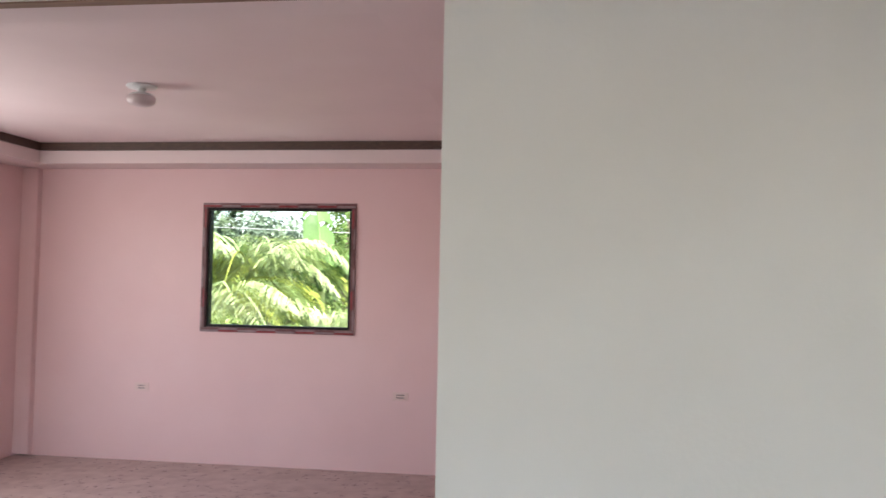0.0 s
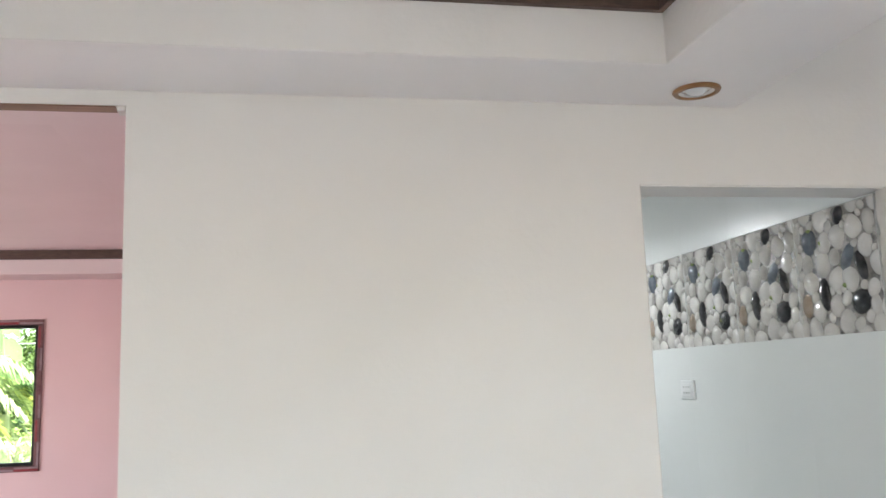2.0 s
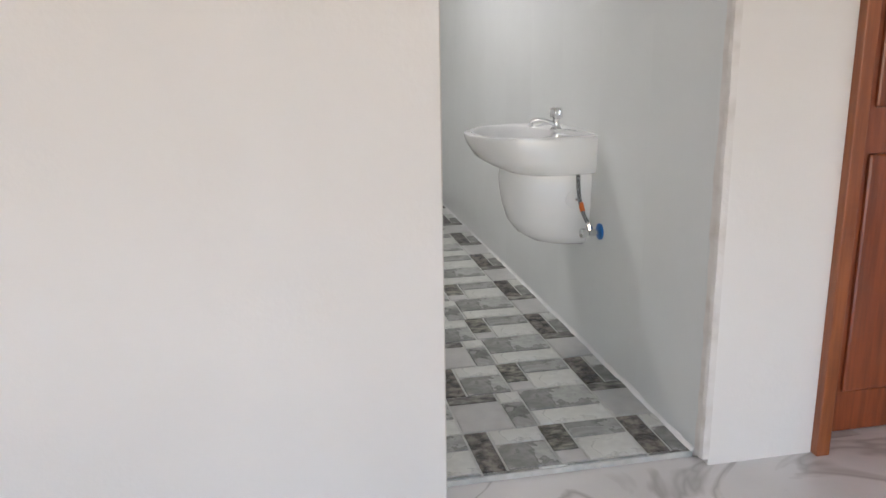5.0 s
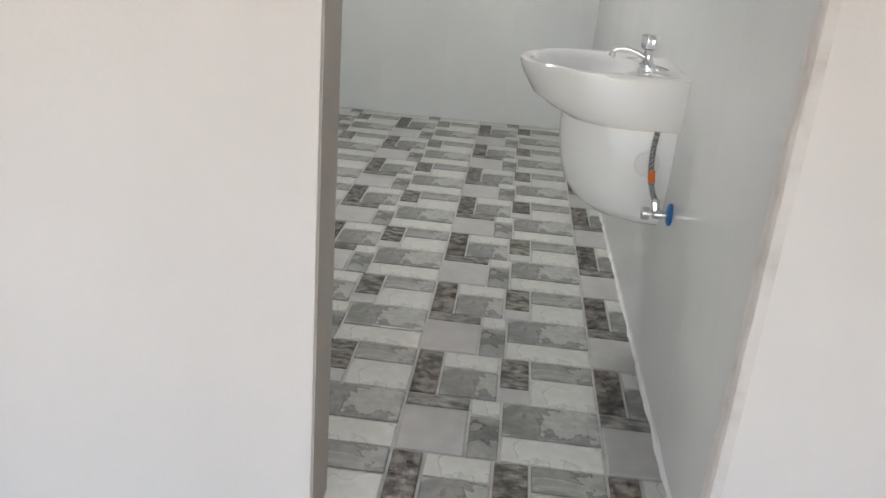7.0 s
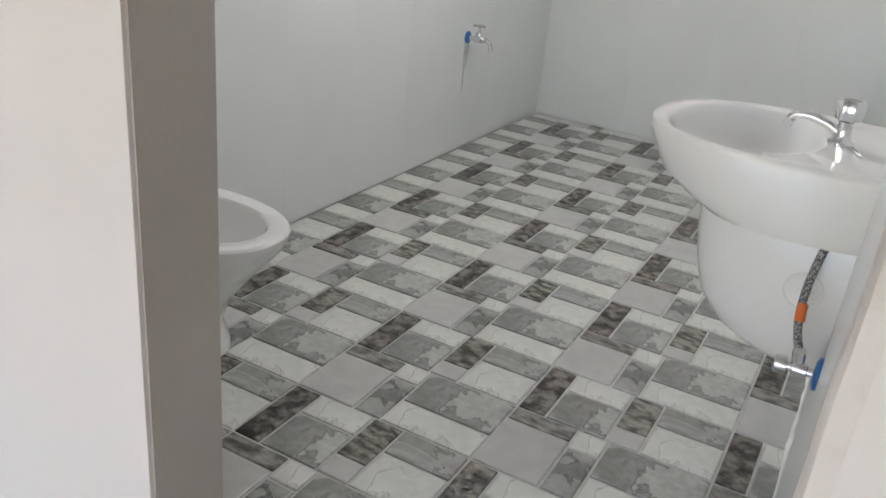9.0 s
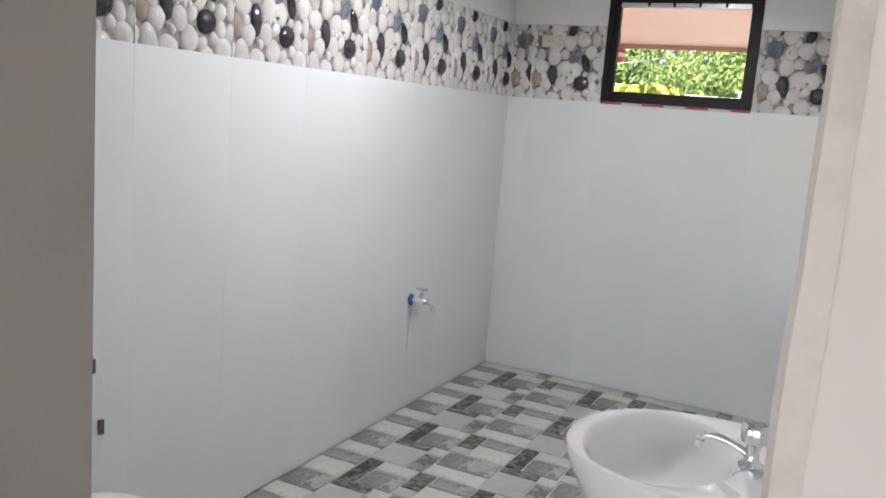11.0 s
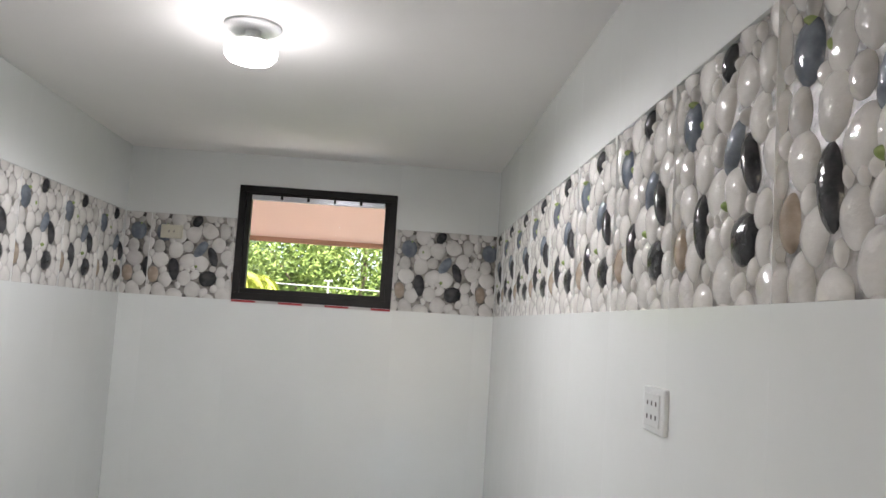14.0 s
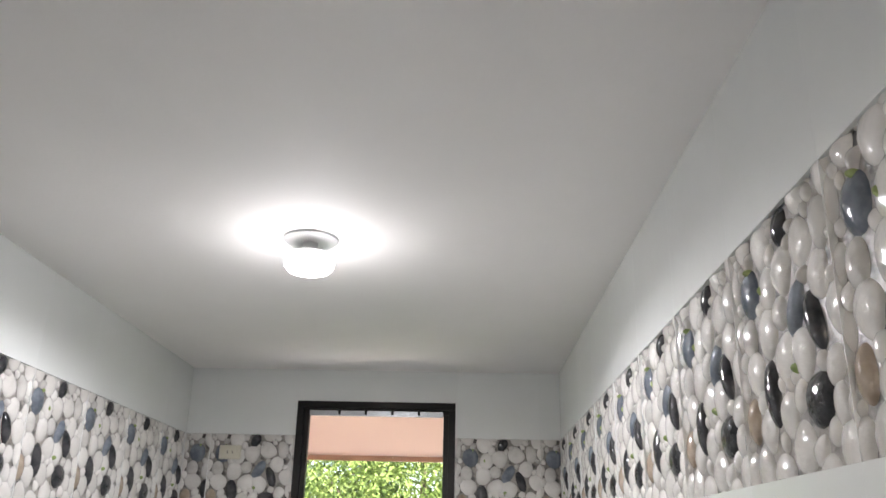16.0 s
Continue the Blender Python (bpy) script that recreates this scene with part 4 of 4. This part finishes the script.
def tree(rng, x, y, z0, height, radii, material, label, count=2600, size=0.16, name="tree", clumps=26):
    t = thing(name, (x, y, z0), label, "tree")
    top = Vector((x + rng.uniform(-0.3, 0.3), y, z0 + height - radii[2]))
    bm = tube([(x, y, z0), (x + rng.uniform(-0.15, 0.15), y, z0 + (height - radii[2]) * 0.5), top, top + Vector((0.1, 0, radii[2] * 0.7))], 0.05 * height ** 0.8 * 0.5 + 0.04, 9, taper=0.03)
    for k in range(5):
        a = rng.uniform(0, 6.28)
        tube(bez(top - Vector((0, 0, radii[2] * 0.4)), top + Vector((math.cos(a) * radii[0] * 0.4, math.sin(a) * radii[1] * 0.4, 0)), top + Vector((math.cos(a) * radii[0] * 0.75, math.sin(a) * radii[1] * 0.75, radii[2] * rng.uniform(0.1, 0.6))), 5), 0.04, 6, bm=bm, taper=0.012)
    part("trunk", bm, M_BARK, t)
    me = crown_bm(rng, (0, 0, height - radii[2]), radii, count, size, clumps)
    me.materials.append(material)
    ob = new("crown", me)
    ob.parent = t
    return t


rng = random.Random(21)
GZ = -2.5
# big trees seen from the bathroom
tree(rng, -0.3, 13.5, GZ, 6.8, (2.9, 1.6, 2.7), M_LEAF_Y, "broad sunlit yellow-green tree behind the house", 90000, 0.042, clumps=170)
tree(rng, 2.6, 17.0, GZ, 8.6, (3.4, 2.6, 3.6), M_LEAF_Y, "broad sunlit green tree behind the house", 40000, 0.06, clumps=50)
tree(rng, -3.6, 20.0, GZ, 9.4, (3.0, 2.6, 3.8), M_LEAF_D, "dark green tree behind the house", 14000, 0.12)
tree(rng, -5.9, 19.0, GZ, 7.0, (2.5, 2.4, 3.2), M_LEAF_M, "green tree on the slope", 14000, 0.09)
# trees seen from the bedroom
tree(rng, -8.2, 17.0, GZ, 5.0, (2.3, 1.5, 1.9), M_LEAF_M, "green leafy tree on the slope", 16000, 0.07)
tree(rng, -9.75, 15.0, GZ, 7.4, (1.4, 1.3, 2.6), M_LEAF_D, "dark leafy tree on the slope", 12000, 0.07)
tree(rng, -9.6, 22.0, GZ, 5.2, (3.4, 2.4, 2.2), M_LEAF_D, "green leafy tree on the slope", 14000, 0.09)
tree(rng, -5.6, 15.0, GZ, 5.9, (1.6, 1.5, 2.3), M_LEAF_M, "green young tree on the slope", 15000, 0.06)
tree(rng, -14.8, 14.5, GZ, 6.0, (2.4, 2.2, 2.9), M_LEAF_D, "dark leafy tree on the slope", 4500, 0.15)
tree(rng, -6.7, 11.5, GZ, 4.2, (2.4, 1.4, 1.7), M_LEAF_Y, "low bushy yellow-green tree", 18000, 0.05)
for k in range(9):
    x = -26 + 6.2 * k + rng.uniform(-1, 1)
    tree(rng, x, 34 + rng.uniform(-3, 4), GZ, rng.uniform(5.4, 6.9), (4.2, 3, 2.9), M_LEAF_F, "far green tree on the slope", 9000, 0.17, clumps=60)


def frond(rng, root, heading, length, rise, droop, leaflets=84, leaf_len=0.42):
    """One palm frond: an arching rib with narrow hanging leaflets."""
    bm = bmesh.new()
    h = Vector((math.cos(heading), math.sin(heading), 0))
    pts = bez(root, Vector(root) + h * length * 0.5 + Vector((0, 0, rise)), Vector(root) + h * length + Vector((0, 0, rise - droop)), 14)
    tube(pts, 0.016, 5, bm=bm, taper=0.004)
    side = h.cross(Vector((0, 0, 1)))
    for k in range(leaflets):
        f = 0.1 + 0.9 * k / leaflets
        i = min(13, int(f * 14))
        p = pts[i].lerp(pts[i + 1], f * 14 - i)
        ll = leaf_len * math.sin(math.pi * (0.12 + 0.86 * f)) ** 0.6
        for sgn in (-1, 1):
            d = (side * sgn * 0.85 + h * 0.55 + Vector((0, 0, rng.uniform(-0.25, 0.12)))).normalized()
            w = 0.008
            mid = p + d * ll * 0.55
            tip = p + d * ll + Vector((0, 0, -ll * rng.uniform(0.15, 0.5)))
            nrm = h * w
            a, b = bm.verts.new(p - nrm * 0.6), bm.verts.new(p + nrm * 0.6)
            c, e = bm.verts.new(mid + nrm), bm.verts.new(mid - nrm)
            g = bm.verts.new(tip)
            bm.faces.new((a, b, c, e))
            bm.faces.new((e, c, g))
    return bm


def palm(rng, x, y, z0, trunk, material, count, length, label, heads=None):
    t = thing("palm", (x, y, z0), label, "palm")
    part("trunk", tube([(x, y, z0), (x + 0.05, y, z0 + trunk * 0.5), (x, y, z0 + trunk)], 0.06, 9, taper=0.045), M_PALM_G, t)
    for k in range(count):
        a = heads[k] if heads else 2 * math.pi * k / count + rng.uniform(-0.2, 0.2)
        part("frond", frond(rng, (x, y, z0 + trunk), a, length * rng.uniform(0.85, 1.1), length * rng.uniform(0.35, 0.7), length * rng.uniform(0.45, 0.9), leaf_len=0.46 * length / 1.3), M_PALM_Y if material is M_PALM and k % 5 == 2 else M_PALM_G if material is M_PALM and k % 3 == 1 else material, t)
    return t


def banana(rng, x, y, z0, stem, leaves, label):
    t = thing("banana_plant", (x, y, z0), label, "plant")
    part("stem", tube([(x, y, z0), (x, y, z0 + stem)], 0.12, 10, taper=0.06), M_PALM, t)
    for heading, length, rise, width in leaves:
        bm = bmesh.new()
        h = Vector((math.cos(heading), math.sin(heading), 0))
        s = h.cross(Vector((0, 0, 1)))
        n = 22
        pts = bez((x, y, z0 + stem), Vector((x, y, z0 + stem + rise)) + h * length * 0.25, Vector((x, y, z0 + stem + rise * 0.92)) + h * length, n)
        tube(pts, 0.022, 6, bm=bm, taper=0.006)
        for sgn in (-1, 1):
            prev = None
            for i in range(2, n + 1):
                f = i / n
                w = width * math.sin(math.pi * (0.10 + 0.86 * f)) ** 0.55
                edge = pts[i] + s * sgn * w + Vector((0, 0, -w * (0.35 + rng.uniform(-0.12, 0.12))))
                midp = pts[i] + s * sgn * w * 0.5 + Vector((0, 0, 0.02))
                row = [bm.verts.new(pts[i]), bm.verts.new(midp), bm.verts.new(edge)]
                if prev and rng.random() > 0.10:
                    bm.faces.new((prev[0], row[0], row[1], prev[1]))
                    bm.faces.new((prev[1], row[1], row[2], prev[2]))
                prev = row
        part("leaf", bm, M_BANANA, t, smooth=True)
    return t


palm(rng, -5.05, 7.2, GZ, 3.95, M_PALM, 22, 1.45, "yellowish coconut palm close outside the bedroom window")
palm(rng, -5.2, 6.3, GZ, 3.45, M_PALM, 24, 1.45, "young coconut palm outside the bedroom window")
palm(rng, -6.1, 7.9, GZ, 3.9, M_PALM, 18, 1.4, "coconut palm on the slope")
palm(rng, -3.75, 6.4, GZ, 3.1, M_PALM, 18, 1.1, "small coconut palm outside the bedroom window")
palm(rng, -4.4, 6.8, GZ, 3.05, M_PALM_Y, 14, 0.7, "bright yellow-green palm outside the bedroom window")
palm(rng, -1.58, 8.0, GZ, 4.26, M_PALM_Y, 20, 0.47, "bright yellow-green palm outside the bathroom window")
banana(rng, -4.30, 7.9, GZ, 3.72, [(2.15, 0.5, 1.3, 0.22), (3.5, 0.8, 0.42, 0.22), (0.3, 0.6, 0.55, 0.22), (5.4, 0.6, 0.35, 0.18), (4.4, 0.7, 0.3, 0.18)], "tall banana plant with broad torn leaves")
# low undergrowth that hides the soil
for x0, x1, y0, y1, zt, n_, m_ in ((-9.5, -2.6, 8.5, 12, 0.75, 26000, M_LEAF_Y), (-4, 5, 9, 14, 0.7, 5500, M_LEAF_M), (-26, 12, 16, 32, 0.6, 9000, M_LEAF_D)):
    verts, faces = [], []
    for _ in range(n_):
        x, y = rng.uniform(x0, x1), rng.uniform(y0, y1)
        top = zt * (0.6 + 0.4 * math.sin(x * 1.7) * math.cos(y * 1.3)) + GZ * 0.25
        p = Vector((x, y, GZ + (top - GZ) * rng.random() ** 0.5))
        e = Vector((rng.gauss(0, 1), rng.gauss(0, 1), rng.gauss(0, 0.6))).normalized()
        f = e.orthogonal().normalized()
        l = rng.uniform(0.04, 0.09) * (2.4 if y0 > 15 else 1)
        k = len(verts)
        verts += [p - e * l, p + f * l * 0.4, p + e * l, p - f * l * 0.4]
        faces.append((k, k + 1, k + 2, k + 3))
    me = bpy.data.meshes.new("undergrowth")
    me.from_pydata(verts, [], faces)
    me.materials.append(m_)
    tagged(new("undergrowth", me), "dense green undergrowth on the slope", "bushes", kind="stuff")
# power lines
def cable(points):
    ob = part("power_cable", tube(points, 0.006, 6), M_TAPE)
    return tagged(ob, "thin pale power cable crossing the view outside", "cable")


cable([(x, 11.0, 2.28 - 0.032 * (x + 7.17) + 0.002 * (x + 6) ** 2 * 0.2) for x in range(-22, -1, 3)] + [(-3.6, 20.0, 3.3)])
cable([(-7.0, 33.0, 2.9), (-2.6, 9.0, 1.9), (-1.5, 8.1, 1.845), (-0.6, 8.0, 1.83), (1.5, 8.0, 1.80), (6.0, 8.2, 1.85)])
pole = thing("utility_pole", (-0.60, 8.06, GZ), "pale utility pole among the trees", "pole")
part("mast", tube([(-0.60, 8.06, GZ), (-0.60, 8.06, 1.90)], 0.009, 8, taper=0.008), M_TAPE, pole)
part("cross_arm", box(-0.645, -0.555, 8.05, 8.07, 1.893, 1.907, 0.003), M_TAPE, pole)

# ---- pebble border tiles ----
T = 0.4
STONES = [(0.16, 0.77, 0.095, 0.112, 0, 2), (0.55, 0.925, 0.058, 0.08, -30, 1), (0.885, 0.82, 0.065, 0.11, 4, 4), (0.615, 0.585, 0.062, 0.118, -32, 2),
          (0.77, 0.505, 0.056, 0.122, 18, 1), (0.308, 0.33, 0.067, 0.138, 7, 1), (0.72, 0.235, 0.108, 0.10, 12, 1), (0.068, 0.25, 0.064, 0.10, 0, 3),
          (0.33, 0.74, 0.015, 0.03, 10, 5), (0.575, 0.375, 0.024, 0.022, 30, 5), (0.19, 0.86, 0.012, 0.02, 0, 5)]


def inside(u, v, s, grow=0.0):
    """How far a point lies out from a turned ellipse's centre: 1 on its outline."""
    a, b, c, d, rot = s[:5]
    cr, sr = math.cos(radians(rot)), math.sin(radians(rot))
    x, y = cr * (u - a) + sr * (v - b), -sr * (u - a) + cr * (v - b)
    return math.hypot(x / (c + grow), y / (d + grow))


def pebble_mesh():
    """One square tile: a heap of rounded white pebbles with a few coloured ones lying on top."""
    rng = random.Random(23)
    dark = [s for s in STONES if s[5] != 5]
    heap = []
    for r in (0.092, 0.083, 0.074, 0.065, 0.056, 0.047, 0.038, 0.03):
        for _ in range(900):
            u, v = rng.uniform(-0.06, 1.06), rng.uniform(-0.05, 1.05)
            if any(inside(u, v, s, r * 0.84) < 1 for s in dark):
                continue
            if all(math.hypot(u - p, v - q) > 0.90 * (r + w) for p, q, w in heap):
                heap.append((u, v, r))
    n = 20
    stones = []
    for u, v, r in heap:
        k = rng.uniform(1.0, 1.42)
        tone = 0 if rng.random() < 0.92 else 4
        stones.append((u, v, r * 1.09 / k ** 0.45, r * 1.09 * k ** 0.45, rng.uniform(-55, 55), tone, r))
    for a, b, c, d, rot, mi in STONES:
        stones.append((a, b, c, d, rot, mi, (c + d) / 2))
    bm = bmesh.new()
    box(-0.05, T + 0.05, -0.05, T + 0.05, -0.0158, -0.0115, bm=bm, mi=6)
    for a, b, c, d, rot, mi, r in stones:
        cr, sr = math.cos(radians(rot)), math.sin(radians(rot))
        ph, egg_, bend = rng.uniform(0, 6.28), rng.uniform(0.03, 0.18), rng.uniform(0.01, 0.075)
        if mi in (1, 2, 3):
            egg_, bend = egg_ * 0.45, bend * 0.25
        out = []
        for i in range(n):
            t = 2 * math.pi * i / n
            k = 1 + egg_ * math.cos(t + ph) + bend * math.cos(3 * t + 2 * ph) + 0.02 * math.cos(2 * t - ph)
            x, y = math.copysign(abs(math.cos(t)) ** 0.92, math.cos(t)) * c * k, math.copysign(abs(math.sin(t)) ** 0.92, math.sin(t)) * d * k
            out.append((cr * x - sr * y, sr * x + cr * y))
        low = -0.0155
        hgt = {1: 0.0190, 2: 0.0185, 3: 0.0178, 4: 0.0165, 5: 0.0196}.get(mi, 0.0112 + 0.052 * r) * rng.uniform(0.94, 1.06)
        rings = []
        for f in (1.0, 0.975, 0.91, 0.79, 0.60, 0.33):
            h = (1 - f ** 2.0) ** 0.5
            rings.append([bm.verts.new(((a + x * f) * T, (b + y * f) * T, low + hgt * h)) for x, y in out])
        for r0, r1 in zip(rings, rings[1:]):
            for i in range(n):
                f_ = bm.faces.new((r0[i], r0[(i + 1) % n], r1[(i + 1) % n], r1[i]))
                f_.material_index, f_.smooth = mi, True
        apex = bm.verts.new((a * T, b * T, low + hgt))
        for i in range(n):
            f_ = bm.faces.new((rings[-1][i], rings[-1][(i + 1) % n], apex))
            f_.material_index, f_.smooth = mi, True
    for co, no in (((0.0006, 0, 0), (-1, 0, 0)), ((T - 0.0006, 0, 0), (1, 0, 0)), ((0, 0.0006, 0), (0, -1, 0)), ((0, T - 0.0006, 0), (0, 1, 0))):
        bmesh.ops.bisect_plane(bm, geom=bm.verts[:] + bm.edges[:] + bm.faces[:], plane_co=co, plane_no=no, clear_outer=True)
    box(-0.0006, 0.0007, 0.0, T, -0.0158, 0.0, bm=bm, mi=7)
    return bm


PB = pebble_mesh()
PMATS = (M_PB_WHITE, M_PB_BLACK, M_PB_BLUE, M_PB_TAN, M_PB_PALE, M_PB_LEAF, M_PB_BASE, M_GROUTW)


def to_mesh(bm, name, mats):
    me = bpy.data.meshes.new(name)
    bm.to_mesh(me)
    for m in mats:
        me.materials.append(m)
    return me


PB_FULL = to_mesh(PB, "border_tile", PMATS)


def clipped(bm0, lo, hi, axis, name, mats):
    bm = bm0.copy()
    for co, no in ((lo, -1), (hi, 1)):
        p = [0, 0, 0]
        p[axis] = co
        d = [0, 0, 0]
        d[axis] = no
        bmesh.ops.bisect_plane(bm, geom=bm.verts[:] + bm.edges[:] + bm.faces[:], plane_co=p, plane_no=d, clear_outer=True)
    me = to_mesh(bm, name, mats)
    bm.free()
    return me


def border(parent, origin, along, start, end, joint):
    """Pebble tiles along a wall: origin on the wall's line, along it, from start to end, with one joint known."""
    along = Vector(along)
    normal = along.cross(Vector((0, 0, 1)))
    k0, k1 = math.floor((start - joint) / T + 1e-4), math.ceil((end - joint) / T - 1e-4)
    for k in range(k0, k1):
        a = joint + k * T
        lo, hi = max(start, a) - a, min(end, a + T) - a
        if hi - lo < 0.004:
            continue
        me = PB_FULL if hi - lo > T - 0.003 else clipped(PB, lo, hi, 0, "border_tile", PMATS)
        ob = new("border_tile", me)
        p = Vector(origin) + along * a
        ob.matrix_world = Matrix((( along.x, 0, normal.x, p.x), (along.y, 0, normal.y, p.y), (along.z, 1, normal.z, p.z), (0, 0, 0, 1)))
        ob.parent = parent


WL, WR, WB = bpy.data.objects["wall_bath_left"], bpy.data.objects["wall_bath_right"], bpy.data.objects["wall_bath_back"]
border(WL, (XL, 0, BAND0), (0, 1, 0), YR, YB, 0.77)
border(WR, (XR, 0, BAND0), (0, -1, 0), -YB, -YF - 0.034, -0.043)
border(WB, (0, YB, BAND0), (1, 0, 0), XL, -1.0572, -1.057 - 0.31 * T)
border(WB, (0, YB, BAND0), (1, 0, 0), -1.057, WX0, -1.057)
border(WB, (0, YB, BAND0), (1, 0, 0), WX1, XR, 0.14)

# ---- plain wall tiles ----
def plain_tile(w, h):
    bm = bmesh.new()
    g = 0.00006
    a = [bm.verts.new(p) for p in ((g, g, -0.008), (w - g, g, -0.008), (w - g, h - g, -0.008), (g, h - g, -0.008))]
    b = [bm.verts.new(p) for p in ((g, g, -0.0002), (w - g, g, -0.0002), (w - g, h - g, -0.0002), (g, h - g, -0.0002))]
    e = 0.00035
    c = [bm.verts.new(p) for p in ((g + e, g + e, 0), (w - g - e, g + e, 0), (w - g - e, h - g - e, 0), (g + e, h - g - e, 0))]
    for lo, hi in ((a, b), (b, c)):
        for i in range(4):
            bm.faces.new((lo[i], lo[(i + 1) % 4], hi[(i + 1) % 4], hi[i]))
    bm.faces.new(c)
    return bm


PLAIN = {}


def plain_wall(parent, origin, along, start, end, joint, rows_):
    along = Vector(along)
    normal = along.cross(Vector((0, 0, 1)))
    for z0, z1 in rows_:
        k0, k1 = math.floor((start - joint) / T + 1e-4), math.ceil((end - joint) / T - 1e-4)
        for k in range(k0, k1):
            a, b = max(start, joint + k * T), min(end, joint + (k + 1) * T)
            if b - a < 0.006:
                continue
            key = (round(b - a, 3), round(z1 - z0, 3))
            if key not in PLAIN:
                bm = plain_tile(*key)
                PLAIN[key] = to_mesh(finish(bm), "wall_tile", (M_TILEW,))
                bm.free()
            ob = new("wall_tile", PLAIN[key])
            p = Vector(origin) + along * a
            ob.matrix_world = Matrix(((along.x, 0, normal.x, p.x), (along.y, 0, normal.y, p.y), (0, 1, normal.z, z0), (0, 0, 0, 1)))
            ob.parent = parent


LOW = ((0.0, BAND0),)
HIGH = ((BAND1, ZB),)
plain_wall(WL, (XL, 0, 0), (0, 1, 0), YR, YB, 0.77, LOW + HIGH)
plain_wall(WR, (XR, 0, 0), (0, -1, 0), -YB, -YF - 0.034, -0.043, LOW + ((BAND1, LINTEL - 0.006),))
plain_wall(WR, (XR, 0, 0), (0, -1, 0), -YB, -YR, -0.043, ((LINTEL - 0.006, ZB),))
plain_wall(WB, (0, YB, 0), (1, 0, 0), XL, XR, -1.057, LOW)
plain_wall(WB, (0, YB, 0), (1, 0, 0), XL, WX0, -1.057, HIGH)
plain_wall(WB, (0, YB, 0), (1, 0, 0), WX1, XR, 0.14, HIGH)
plain_wall(WB, (0, YB, 0), (1, 0, 0), WX0, WX1, -0.657, ((WZ1, ZB),))

# ---- bathroom floor tiles ----
MOD = 0.5
PIECES = [(0, .155, 0, .48, M_T_DARK), (.155, .475, 0, .18, M_T_WHITE), (.155, .475, .18, .48, M_T_GREY), (.475, .645, 0, .33, M_T_MOSS), (.475, .645, .33, .48, M_T_LIGHT),
          (.645, 1, 0, .20, M_T_BUFF), (.645, 1, .20, .48, M_T_WHITE), (0, .34, .48, .60, M_T_ROCK), (0, .34, .60, 1, M_T_LIGHT), (.34, .50, .48, .64, M_T_WHITE),
          (.34, .50, .64, 1, M_T_GREEN), (.50, 1, .48, .79, M_T_GREY), (.50, 1, .79, 1, M_T_WHITE)]
FLOOR = bpy.data.objects["floor_bath"]
FCACHE = {}
for i in range(-3, 2):
    for j in range(-2, 8):
        for k, (u0, u1, v0, v1, m) in enumerate(PIECES):
            y0, y1 = max(YF + 0.062, (j - v1) * MOD), min(YB, (j - v0) * MOD)
            x0, x1 = max(XL, (i + u0) * MOD), min(XR, (i + u1) * MOD)
            if x1 - x0 < 0.012 or y1 - y0 < 0.012:
                continue
            key = (k, round(x1 - x0, 3), round(y1 - y0, 3))
            if key not in FCACHE:
                w, h, g, e = x1 - x0, y1 - y0, 0.0028, 0.005
                bm = bmesh.new()
                a = [bm.verts.new(p) for p in ((g, g, -0.006), (w - g, g, -0.006), (w - g, h - g, -0.006), (g, h - g, -0.006))]
                b = [bm.verts.new(p) for p in ((g + e * 0.4, g + e * 0.4, -0.001), (w - g - e * 0.4, g + e * 0.4, -0.001), (w - g - e * 0.4, h - g - e * 0.4, -0.001), (g + e * 0.4, h - g - e * 0.4, -0.001))]
                c = [bm.verts.new(p) for p in ((g + e, g + e, 0), (w - g - e, g + e, 0), (w - g - e, h - g - e, 0), (g + e, h - g - e, 0))]
                for lo, hi in ((a, b), (b, c)):
                    for q in range(4):
                        bm.faces.new((lo[q], lo[(q + 1) % 4], hi[(q + 1) % 4], hi[q]))
                bm.faces.new(c)
                FCACHE[key] = to_mesh(finish(bm), "floor_tile", (m,))
                bm.free()
            ob = new("floor_tile", FCACHE[key])
            ob.location = (x0, y0, 0)
            ob.parent = FLOOR
